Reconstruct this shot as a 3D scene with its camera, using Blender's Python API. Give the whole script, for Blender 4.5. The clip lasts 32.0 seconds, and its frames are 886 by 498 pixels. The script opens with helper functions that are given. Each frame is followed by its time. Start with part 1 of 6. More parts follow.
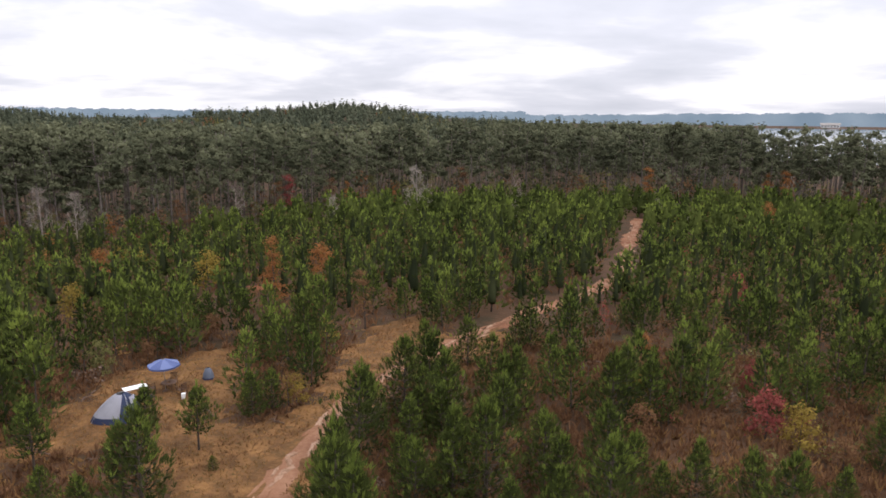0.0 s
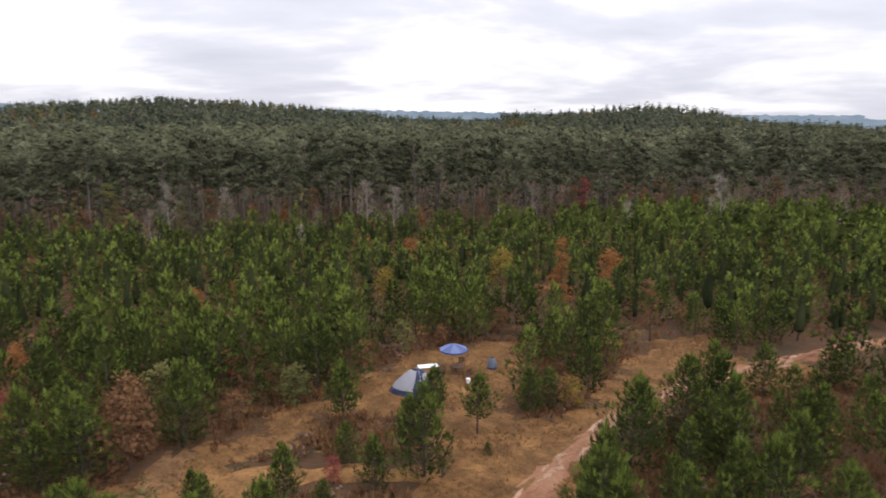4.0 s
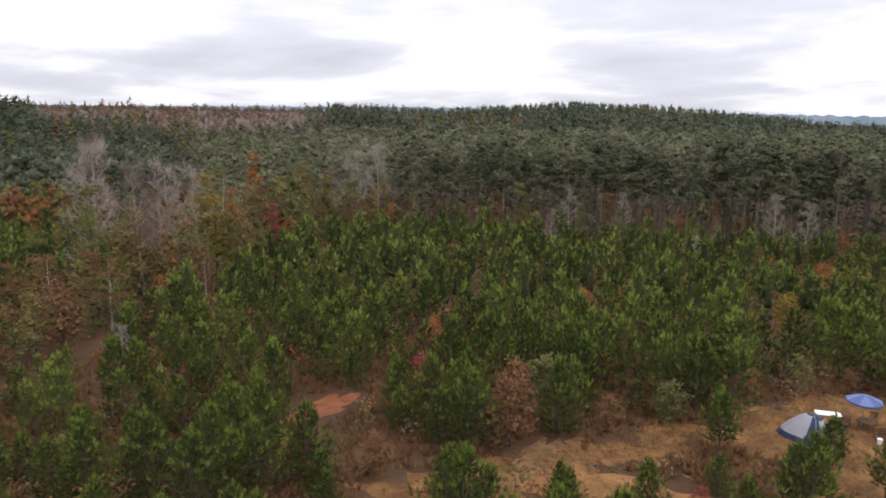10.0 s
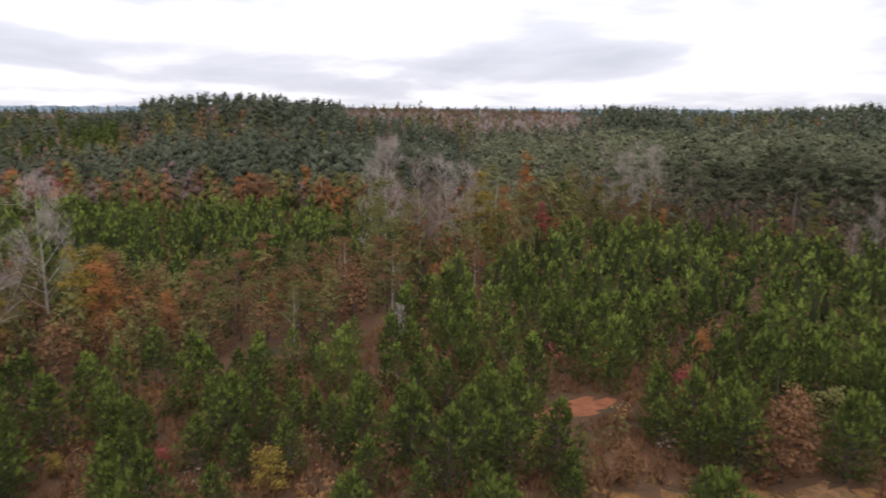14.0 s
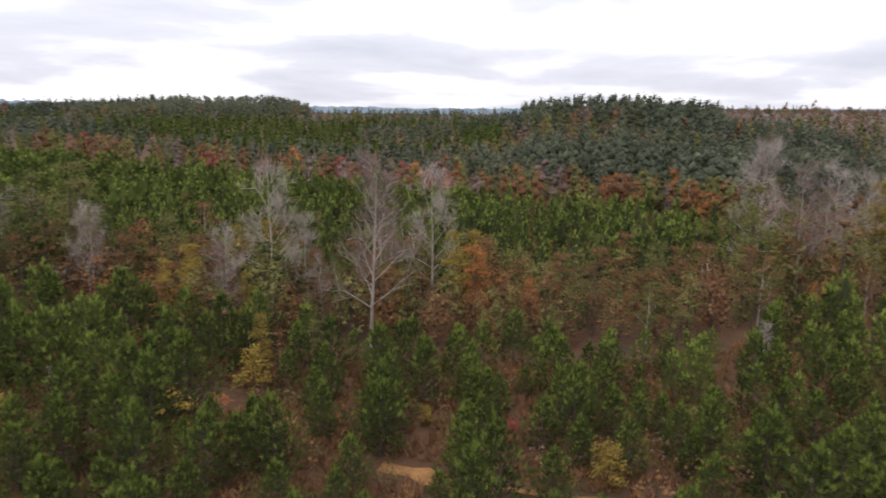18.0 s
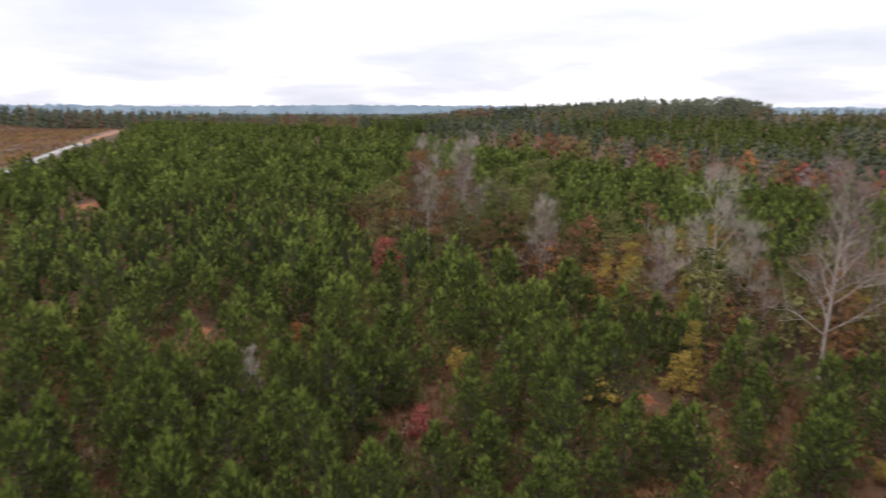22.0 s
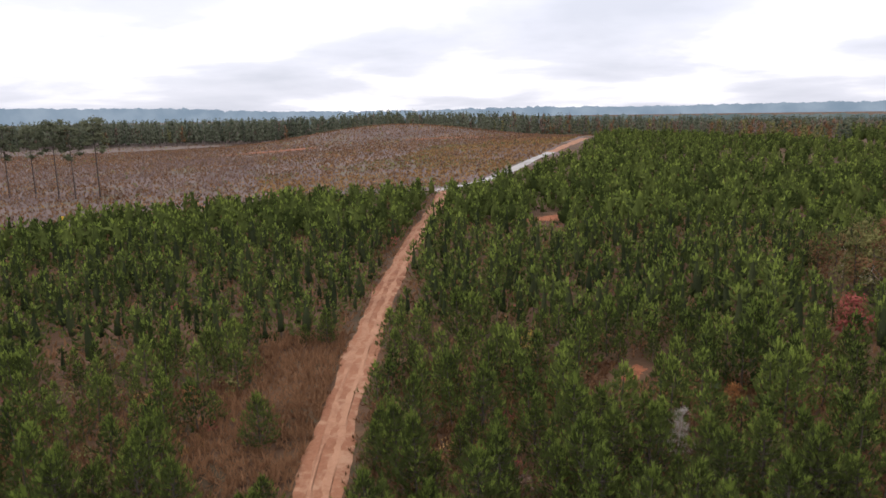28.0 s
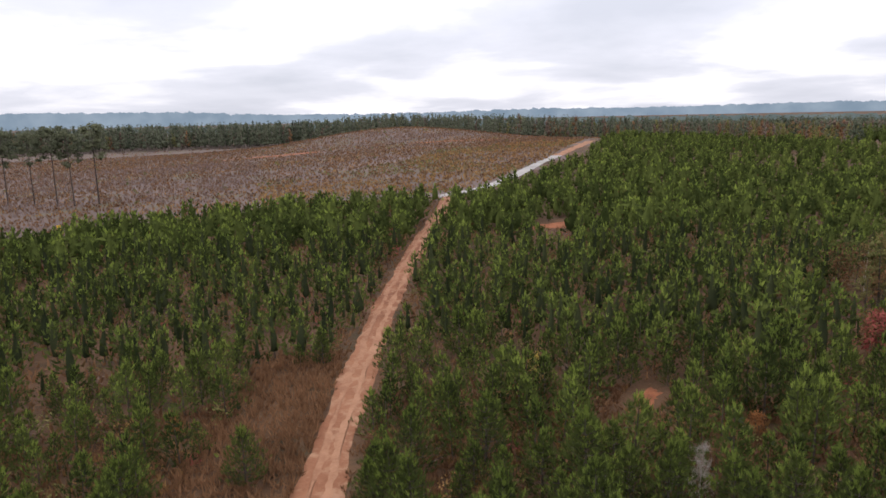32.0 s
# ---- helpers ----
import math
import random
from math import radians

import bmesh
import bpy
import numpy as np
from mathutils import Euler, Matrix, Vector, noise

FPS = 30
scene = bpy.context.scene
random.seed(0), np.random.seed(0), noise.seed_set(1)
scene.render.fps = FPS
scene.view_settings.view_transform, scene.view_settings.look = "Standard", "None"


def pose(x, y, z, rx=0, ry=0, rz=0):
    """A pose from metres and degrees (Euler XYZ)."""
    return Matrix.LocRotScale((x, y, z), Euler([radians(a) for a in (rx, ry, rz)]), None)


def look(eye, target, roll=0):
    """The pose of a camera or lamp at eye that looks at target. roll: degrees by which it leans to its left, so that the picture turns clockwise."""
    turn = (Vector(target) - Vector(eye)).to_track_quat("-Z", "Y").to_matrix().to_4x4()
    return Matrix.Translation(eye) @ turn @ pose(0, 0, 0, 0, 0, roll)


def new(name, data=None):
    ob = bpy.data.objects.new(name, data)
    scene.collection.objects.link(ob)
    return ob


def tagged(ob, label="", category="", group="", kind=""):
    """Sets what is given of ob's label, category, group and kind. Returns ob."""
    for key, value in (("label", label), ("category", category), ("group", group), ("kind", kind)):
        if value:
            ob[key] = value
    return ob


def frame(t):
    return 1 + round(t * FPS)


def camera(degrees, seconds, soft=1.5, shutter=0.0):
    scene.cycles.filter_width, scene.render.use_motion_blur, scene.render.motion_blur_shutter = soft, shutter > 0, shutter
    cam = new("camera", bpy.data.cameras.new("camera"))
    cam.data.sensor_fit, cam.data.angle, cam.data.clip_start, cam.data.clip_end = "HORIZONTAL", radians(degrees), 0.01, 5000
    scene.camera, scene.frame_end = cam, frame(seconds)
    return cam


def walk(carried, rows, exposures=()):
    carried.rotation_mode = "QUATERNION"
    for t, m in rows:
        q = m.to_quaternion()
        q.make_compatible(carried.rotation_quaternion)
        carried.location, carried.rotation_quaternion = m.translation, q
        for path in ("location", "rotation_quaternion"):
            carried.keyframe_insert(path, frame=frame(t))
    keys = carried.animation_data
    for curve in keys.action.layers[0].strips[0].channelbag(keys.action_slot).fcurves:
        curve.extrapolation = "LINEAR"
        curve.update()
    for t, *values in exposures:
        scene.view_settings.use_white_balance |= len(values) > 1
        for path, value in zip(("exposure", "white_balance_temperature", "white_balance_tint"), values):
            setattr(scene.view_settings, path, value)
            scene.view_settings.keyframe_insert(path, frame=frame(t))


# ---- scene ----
cam = camera(65.0, 32.0, soft=1.6, shutter=0.6)
PATH = [
    (0.0, pose(-0.000, 0.000, 20.000, 78.918, -0.257, 0.649)),
    (0.5, pose(-0.156, 0.166, 19.818, 79.023, -0.366, 1.988)),
    (1.0, pose(-0.146, 0.232, 19.719, 79.053, -0.268, 5.347)),
    (1.5, pose(-0.139, 0.220, 19.705, 79.078, -0.250, 8.684)),
    (2.0, pose(-0.094, 0.259, 19.675, 79.064, -0.271, 11.965)),
    (2.5, pose(0.000, 0.272, 19.696, 79.043, -0.279, 15.223)),
    (3.0, pose(0.064, 0.259, 19.738, 79.080, -0.366, 18.421)),
    (3.5, pose(0.133, 0.167, 19.898, 79.064, -0.416, 21.621)),
    (4.0, pose(0.225, -0.045, 20.103, 78.996, -0.461, 24.797)),
    (4.5, pose(0.231, -0.087, 20.140, 78.981, -0.502, 27.962)),
    (6.5, pose(0.276, -0.095, 20.199, 78.942, -0.522, 38.875)),
    (7.0, pose(0.294, -0.083, 20.201, 78.964, -0.503, 41.455)),
    (7.5, pose(0.375, -0.109, 20.295, 78.944, -0.556, 44.073)),
    (8.0, pose(0.437, -0.181, 20.400, 78.942, -0.574, 46.604)),
    (8.5, pose(0.367, -0.193, 20.411, 78.973, -0.646, 49.152)),
    (9.0, pose(0.351, -0.252, 20.496, 78.971, -0.726, 51.723)),
    (9.5, pose(0.405, -0.237, 20.554, 78.956, -0.750, 54.344)),
    (10.0, pose(0.481, -0.271, 20.569, 78.951, -0.771, 56.932)),
    (10.5, pose(0.500, -0.296, 20.621, 78.927, -0.812, 59.545)),
    (11.0, pose(0.423, -0.299, 20.647, 78.886, -0.965, 62.152)),
    (11.5, pose(0.427, -0.242, 20.650, 78.908, -0.992, 64.779)),
    (12.0, pose(0.428, -0.257, 20.647, 78.876, -1.008, 67.380)),
    (12.5, pose(0.518, -0.322, 20.623, 78.845, -0.934, 69.997)),
    (13.0, pose(0.507, -0.304, 20.509, 78.855, -0.922, 72.661)),
    (13.5, pose(0.510, -0.366, 20.431, 78.854, -0.889, 75.302)),
    (14.0, pose(0.475, -0.373, 20.335, 78.839, -0.845, 78.919)),
    (14.5, pose(0.534, -0.401, 20.279, 78.851, -0.817, 82.961)),
    (16.5, pose(0.637, -0.476, 20.175, 78.714, -0.865, 97.531)),
    (17.0, pose(0.662, -0.521, 20.097, 78.701, -0.894, 101.111)),
    (17.5, pose(0.662, -0.500, 20.064, 78.671, -0.858, 104.764)),
    (18.0, pose(0.736, -0.497, 20.124, 78.575, -0.677, 108.337)),
    (18.5, pose(0.821, -0.536, 20.145, 78.583, -0.732, 111.968)),
    (19.0, pose(0.799, -0.552, 20.169, 78.507, -0.667, 116.177)),
    (19.5, pose(0.730, -0.541, 20.105, 78.529, -0.491, 120.426)),
    (20.0, pose(0.696, -0.597, 20.073, 78.524, -0.451, 124.836)),
    (20.5, pose(0.716, -0.628, 20.035, 78.494, -0.338, 129.413)),
    (21.0, pose(0.712, -0.589, 20.052, 78.492, -0.209, 133.996)),
    (21.5, pose(0.772, -0.665, 20.030, 78.535, -0.094, 138.461)),
    (22.0, pose(0.800, -0.651, 20.067, 78.574, 0.040, 143.901)),
    (22.5, pose(0.845, -0.696, 20.116, 78.587, 0.162, 149.489)),
    (23.0, pose(0.889, -0.804, 20.135, 78.659, 0.157, 154.996)),
    (23.5, pose(0.853, -0.921, 20.294, 78.690, 0.176, 160.546)),
    (24.0, pose(0.852, -1.019, 20.435, 78.724, 0.126, 165.791)),
    (24.5, pose(0.849, -0.933, 20.592, 78.727, 0.204, 170.264)),
    (25.0, pose(0.890, -0.903, 20.723, 78.737, 0.318, 174.659)),
    (25.5, pose(0.836, -0.807, 20.926, 78.715, 0.572, 179.008)),
    (27.5, pose(0.767, -0.826, 22.887, 78.702, 0.982, 179.878)),
    (28.0, pose(0.777, -0.827, 24.025, 78.774, 0.956, 179.838)),
    (28.5, pose(0.770, -0.754, 24.990, 78.866, 0.931, 179.792)),
    (29.0, pose(0.718, -0.814, 25.340, 78.879, 1.001, 179.742)),
    (29.5, pose(0.683, -1.321, 25.367, 78.869, 1.082, 179.574)),
    (30.0, pose(0.614, -2.340, 25.296, 78.897, 1.130, 179.514)),
    (30.5, pose(0.620, -3.565, 25.178, 78.947, 1.130, 179.561)),
    (31.0, pose(0.512, -4.298, 25.016, 78.943, 1.191, 179.965)),
    (31.5, pose(0.405, -4.572, 24.747, 78.956, 1.267, 180.291)),
    (32.0, pose(0.290, -4.646, 24.519, 78.939, 1.300, 180.287)),
]
# the exposure opens a little as the view turns to the darker south
walk(cam, PATH, exposures=((0.0, 0.00, 6480, 14), (8.0, -0.04, 6480, 14), (13.0, 0.00, 6480, 14), (18.0, 0.06, 6480, 14), (22.0, 0.20, 6480, 14), (25.0, 0.20, 6480, 14), (29.0, 0.07, 6480, 14), (32.0, 0.05, 6480, 14)))

# ---------------------------------------------------------------- sky and light
world = bpy.data.worlds.new("overcast_sky")
scene.world = world
world.use_nodes = True
wt = world.node_tree
wt.nodes.clear()


def wnode(kind, **kw):
    n = wt.nodes.new(kind)
    for k, v in kw.items():
        n.inputs[k].default_value = v
    return n


def wmath(op, a, b):
    n = wt.nodes.new("ShaderNodeMath")
    n.operation = op
    for i, s in enumerate((a, b)):
        if isinstance(s, (int, float)):
            n.inputs[i].default_value = s
        else:
            wt.links.new(s, n.inputs[i])
    return n.outputs[0]


SUN_AZ, SUN_EL = 355.0, 58.0
sky = wt.nodes.new("ShaderNodeTexSky")
sky.sky_type, sky.sun_disc = "NISHITA", False
sky.sun_elevation, sky.sun_rotation = radians(SUN_EL), radians(90 - SUN_AZ)
coord = wt.nodes.new("ShaderNodeTexCoord")
sep = wt.nodes.new("ShaderNodeSeparateXYZ")
wt.links.new(coord.outputs["Generated"], sep.inputs[0])
lift = wmath("ADD", wmath("MAXIMUM", sep.outputs[2], 0.0), 0.15)
flat = wt.nodes.new("ShaderNodeCombineXYZ")
wt.links.new(wmath("DIVIDE", sep.outputs[0], lift), flat.inputs[0])
wt.links.new(wmath("DIVIDE", sep.outputs[1], lift), flat.inputs[1])
big = wnode("ShaderNodeTexNoise", Scale=0.62, Detail=6.0, Roughness=0.52, Distortion=0.2)
wt.links.new(flat.outputs[0], big.inputs["Vector"])
ramp = wt.nodes.new("ShaderNodeValToRGB")
ramp.color_ramp.elements[0].position, ramp.color_ramp.elements[0].color = 0.33, (0.69, 0.725, 0.805, 1)
ramp.color_ramp.elements[1].position, ramp.color_ramp.elements[1].color = 0.585, (1.2, 1.2, 1.22, 1)
mid = ramp.color_ramp.elements.new(0.47)
mid.color = (0.84, 0.865, 0.945, 1)
wt.links.new(big.outputs[0], ramp.inputs[0])
clear = wnode("ShaderNodeBackground", Strength=0.1)
wt.links.new(sky.outputs[0], clear.inputs[0])
cloud = wnode("ShaderNodeBackground", Strength=1.0)
# an overcast sky brightens towards the zenith
wt.links.new(wmath("ADD", wmath("MULTIPLY", wmath("MAXIMUM", sep.outputs[2], 0.0), 1.2), 0.93), cloud.inputs[1])
wt.links.new(ramp.outputs[0], cloud.inputs[0])
both = wnode("ShaderNodeMixShader", Fac=0.94)
wt.links.new(clear.outputs[0], both.inputs[1])
wt.links.new(cloud.outputs[0], both.inputs[2])
wout = wt.nodes.new("ShaderNodeOutputWorld")
wt.links.new(both.outputs[0], wout.inputs[0])

sun_data = bpy.data.lights.new("sun", "SUN")
sun_data.energy, sun_data.angle, sun_data.color = 1.3, radians(30), (1.0, 0.96, 0.9)
sun = new("sun", sun_data)
sa, se = radians(SUN_AZ), radians(SUN_EL)
sun.matrix_world = look((0, 0, 0), (-math.cos(sa) * math.cos(se), -math.sin(sa) * math.cos(se), -math.sin(se)))


# ---------------------------------------------------------------- materials
def material(name, dark, light, rough=0.85, coarse=0.3, fine=6.0, bump=0.0, leaf=False, island=0.16, third=None, metal=0.0):
    """dark/light: two base colours mixed by coarse and fine noise and a random value per piece; third: colour of scattered stains."""
    m = bpy.data.materials.new(name)
    m.use_nodes = True
    t = m.node_tree
    t.nodes.clear()

    def node(kind, **kw):
        n = t.nodes.new(kind)
        for k, v in kw.items():
            n.inputs[k].default_value = v
        return n

    def mth(op, a, b):
        n = t.nodes.new("ShaderNodeMath")
        n.operation = op
        for i, s in enumerate((a, b)):
            if isinstance(s, (int, float)):
                n.inputs[i].default_value = s
            else:
                t.links.new(s, n.inputs[i])
        return n.outputs[0]

    tc = node("ShaderNodeTexCoord")
    n1 = node("ShaderNodeTexNoise", Scale=coarse, Detail=3.0, Roughness=0.6)
    n2 = node("ShaderNodeTexNoise", Scale=fine, Detail=4.0, Roughness=0.65)
    for n in (n1, n2):
        t.links.new(tc.outputs["Object"], n.inputs["Vector"])
    geo, info = node("ShaderNodeNewGeometry"), node("ShaderNodeObjectInfo")
    f = mth("ADD", mth("MULTIPLY", mth("SUBTRACT", n1.outputs[0], 0.5), 2.2), mth("MULTIPLY", mth("SUBTRACT", n2.outputs[0], 0.5), 1.1))
    f = mth("ADD", f, mth("MULTIPLY", mth("SUBTRACT", geo.outputs["Random Per Island"], 0.5), island))
    f = mth("ADD", f, mth("MULTIPLY", info.outputs["Random"], 0.35))
    if leaf:
        own = node("ShaderNodeAttribute")
        own.attribute_name = "tint"
        f = mth("ADD", f, own.outputs["Fac"])
    f = mth("ADD", f, 0.35)
    f.node.use_clamp = True
    mix = node("ShaderNodeMix")
    mix.data_type = "RGBA"
    t.links.new(f, mix.inputs[0])
    mix.inputs[6].default_value, mix.inputs[7].default_value = (*dark, 1), (*light, 1)
    col = mix.outputs[2]
    if third:
        n3 = node("ShaderNodeTexNoise", Scale=coarse * 2.3, Detail=5.0, Roughness=0.7)
        t.links.new(tc.outputs["Object"], n3.inputs["Vector"])
        r3 = node("ShaderNodeMapRange")
        r3.inputs[1].default_value, r3.inputs[2].default_value = 0.5, 0.64
        t.links.new(n3.outputs[0], r3.inputs[0])
        mix3 = node("ShaderNodeMix")
        mix3.data_type = "RGBA"
        t.links.new(r3.outputs[0], mix3.inputs[0])
        t.links.new(col, mix3.inputs[6])
        mix3.inputs[7].default_value = (*third, 1)
        col = mix3.outputs[2]
    out = node("ShaderNodeOutputMaterial")
    if leaf:
        d, tr, ms = node("ShaderNodeBsdfDiffuse"), node("ShaderNodeBsdfTranslucent"), node("ShaderNodeMixShader", Fac=0.18)
        # leaves catch light softly, as a clump and not as flat cards
        soft, unit = node("ShaderNodeVectorMath"), node("ShaderNodeVectorMath")
        soft.operation, unit.operation = "ADD", "NORMALIZE"
        soft.inputs[1].default_value = (0, 0, 0.45)
        t.links.new(geo.outputs["Normal"], soft.inputs[0])
        t.links.new(soft.outputs[0], unit.inputs[0])
        t.links.new(unit.outputs[0], d.inputs["Normal"])
        t.links.new(col, d.inputs[0])
        t.links.new(col, tr.inputs[0])
        t.links.new(d.outputs[0], ms.inputs[1])
        t.links.new(tr.outputs[0], ms.inputs[2])
        t.links.new(ms.outputs[0], out.inputs[0])
    else:
        p = node("ShaderNodeBsdfPrincipled", Roughness=rough, Metallic=metal)
        p.inputs["Specular IOR Level"].default_value = 0.25
        t.links.new(col, p.inputs["Base Color"])
        if bump:
            b = node("ShaderNodeBump", Strength=min(1.0, bump), Distance=0.12)
            t.links.new(n2.outputs[0], b.inputs["Height"])
            t.links.new(b.outputs[0], p.inputs["Normal"])
        t.links.new(p.outputs[0], out.inputs[0])
    return m


M_NEEDLE = material("pine_needles", (0.032, 0.042, 0.013), (0.088, 0.107, 0.028), leaf=True, coarse=0.3, fine=1.1, island=0.3)
# old inner needles, darkened further to stand for shade within the crown
M_NEEDLE_INNER_SHADE = material("shaded_inner_pine_needles", (0.024, 0.030, 0.015), (0.048, 0.055, 0.025), leaf=True, coarse=0.22, fine=1.1)
# pale new shoots, doubling as painted light on the upper crown
M_NEEDLE_LIT_TIP = material("lit_pine_shoot_needles", (0.100, 0.132, 0.028), (0.186, 0.228, 0.046), leaf=True, coarse=0.3, fine=1.1)
M_NEEDLE_OLD = material("mature_pine_needles", (0.060, 0.066, 0.040), (0.147, 0.152, 0.090), leaf=True, island=0.2, coarse=0.1, fine=0.9)
# needles of the far woods, with some blue-grey distance haze in the colour
M_NEEDLE_HAZED = material("haze_tinted_pine_needles", (0.052, 0.061, 0.041), (0.120, 0.130, 0.086), leaf=True, island=0.14, coarse=0.02, fine=0.6)
M_NEEDLE_DEAD = material("dead_needles", (0.085, 0.050, 0.024), (0.150, 0.092, 0.042), leaf=True)
M_ORANGE = material("orange_leaves", (0.185, 0.080, 0.034), (0.32, 0.145, 0.052), leaf=True, island=0.16, coarse=0.3, fine=1.5)
M_RED = material("red_leaves", (0.140, 0.040, 0.036), (0.290, 0.080, 0.066), leaf=True, island=0.16, coarse=0.3, fine=1.5)
M_YELLOW = material("yellow_leaves", (0.150, 0.108, 0.028), (0.270, 0.190, 0.044), leaf=True, island=0.16, coarse=0.3, fine=1.5)
M_OLIVE = material("olive_leaves", (0.078, 0.078, 0.031), (0.172, 0.158, 0.058), leaf=True, island=0.16, coarse=0.15, fine=0.8)
M_RUSSET = material("russet_leaves", (0.105, 0.056, 0.031), (0.205, 0.110, 0.055), leaf=True, island=0.16, coarse=0.2, fine=0.8)
M_PINK = material("pinkish_bare_twigs", (0.120, 0.084, 0.076), (0.20, 0.145, 0.130), leaf=True, island=0.16, coarse=0.2, fine=0.8)
M_BARK = material("pine_bark", (0.048, 0.035, 0.029), (0.104, 0.080, 0.066), coarse=1.0, fine=9.0, bump=0.7)
M_BARK_GREY = material("grey_pine_bark", (0.075, 0.060, 0.052), (0.190, 0.160, 0.140), coarse=0.6, fine=7.0, bump=0.6)
M_BARK_PALE = material("pale_bark", (0.222, 0.182, 0.154), (0.395, 0.342, 0.300), coarse=0.8, fine=7.0, bump=0.5)
M_TWIG = material("brown_twigs", (0.095, 0.060, 0.046), (0.18, 0.12, 0.09), coarse=0.3, fine=3.0)
M_STRAW = material("dry_grass", (0.155, 0.086, 0.034), (0.295, 0.172, 0.070), leaf=True, coarse=0.12, fine=0.9, island=0.6)
M_SEDGE = material("reddish_dry_grass", (0.100, 0.051, 0.027), (0.205, 0.110, 0.058), leaf=True, coarse=0.12, fine=0.9, island=0.8)
M_GROUND = material("grassy_ground", (0.038, 0.020, 0.010), (0.090, 0.047, 0.023), rough=0.95, coarse=0.09, fine=2.2, bump=0.8, third=(0.040, 0.028, 0.013))
M_LAWN = material("dry_lawn", (0.082, 0.039, 0.014), (0.255, 0.130, 0.047), rough=0.95, coarse=0.5, fine=3.2, bump=0.9, third=(0.098, 0.052, 0.019))
M_ROAD = material("red_clay_road", (0.150, 0.058, 0.028), (0.250, 0.115, 0.062), rough=0.95, coarse=0.22, fine=3.5, bump=0.8, third=(0.270, 0.150, 0.090))
M_SAND = material("bare_clay", (0.120, 0.040, 0.017), (0.235, 0.086, 0.040), rough=0.95, coarse=0.9, fine=4.0, bump=0.7)
M_PALE = material("worn_sandy_soil", (0.195, 0.090, 0.049), (0.285, 0.150, 0.088), rough=0.95, coarse=0.5, fine=4.0, bump=0.7)
M_TAN = material("worn_tan_soil", (0.120, 0.062, 0.027), (0.235, 0.130, 0.062), rough=0.95, coarse=0.7, fine=3.0, bump=0.8, third=(0.085, 0.050, 0.020))
M_WASHED = material("washed_pale_soil", (0.260, 0.150, 0.095), (0.390, 0.250, 0.170), rough=0.95, coarse=0.9, fine=5.0, bump=0.7, third=(0.200, 0.110, 0.062))
M_GRAVEL = material("grey_gravel", (0.215, 0.202, 0.190), (0.315, 0.300, 0.282), rough=0.95, coarse=0.2, fine=5.0, bump=0.5)
M_FIELD = material("clearcut_ground", (0.064, 0.042, 0.037), (0.112, 0.079, 0.067), rough=0.95, coarse=0.03, fine=0.4, bump=0.6, third=(0.084, 0.072, 0.040))

# ---------------------------------------------------------------- terrain
BUMPS = ((-106, 310, 11.6, 125), (-86, 480, 13, 55), (62, 900, -16, 330), (185, 300, 13.0, 46))
# far ridge: azimuth, and the slope in degrees at which its tree tops stand over the eye
RIDGE = ((60, -0.9), (80, -0.4), (85, -0.1), (90.5, 0.1), (94, 0.8), (98, 1.05), (102, 0.8), (105, 0.3), (112, -0.05), (117, 0.0), (123, 0.5), (129, 1.0), (137, 1.2), (143, 0.8), (147, 0.55), (154, 0.75), (159, 0.95),
         (170, 1.0), (178, 0.95), (182, 0.6), (189, 0.4), (200, 0.35), (209, 0.3), (212, 0.8), (219, 0.6), (226, 0.1), (232, -0.3), (238, -1.3), (300, -1.3))


def height(x, y):
    x, y = np.asarray(x, float), np.asarray(y, float)
    s = np.zeros(np.broadcast(x, y).shape)
    for a, r, amp, wide in BUMPS:
        bx, by = r * math.cos(radians(a)), r * math.sin(radians(a))
        s = s + amp * np.exp(-((x - bx) ** 2 + (y - by) ** 2) / (2 * wide * wide))
    az, r = np.degrees(np.arctan2(y, x)) % 360, np.hypot(x, y)
    el = np.interp(az, [p[0] for p in RIDGE], [p[1] for p in RIDGE])
    top = 20 + np.tan(np.radians(el)) * 560 - 9.5
    side = np.clip((az - 70) / 8, 0, 1) * np.clip((300 - az) / 20, 0, 1)
    k = np.clip((r - 230) / 330, 0, 1)
    fall = 1 - np.clip((r - 620) / 500, 0, 1)
    return s + np.maximum(top, 0) * side * k * k * (3 - 2 * k) * fall


def hz(x, y):
    return float(height(x, y))


ROAD_N = ((6, -12), (0.5, 5), (-6, 20), (-10.1, 34.1), (-9.3, 38.6), (-7.7, 43.4), (-5.4, 52), (-0.8, 58.7), (4.6, 65.3), (8.5, 70.4), (16.8, 79.4), (22.7, 90.2), (29.2, 111.5), (38.5, 142))
ROAD_S = ((6, -12), (8.2, -28), (8.8, -39.9), (9.1, -51.6), (8.9, -65.2), (7.9, -89.7), (5.5, -117.7), (1.8, -151), (-0.2, -168))
GRAVEL = ((26, -171), (10, -169), (-0.2, -170.6), (-8.9, -177.2), (-17.8, -195.2), (-35.2, -231.1), (-60.4, -306.5), (-86, -390))
TRACK_W = ((-15, 33), (-22, 30), (-27, 24.5), (-30.5, 17))
TRACK_SW = ((-32.3, 0.5), (-32.5, -2.9), (-32.4, -6.2), (-32.1, -10.5), (-31.8, -15.5))
TRACK_E = ((44, 62), (52, 74), (64, 86), (80, 96))
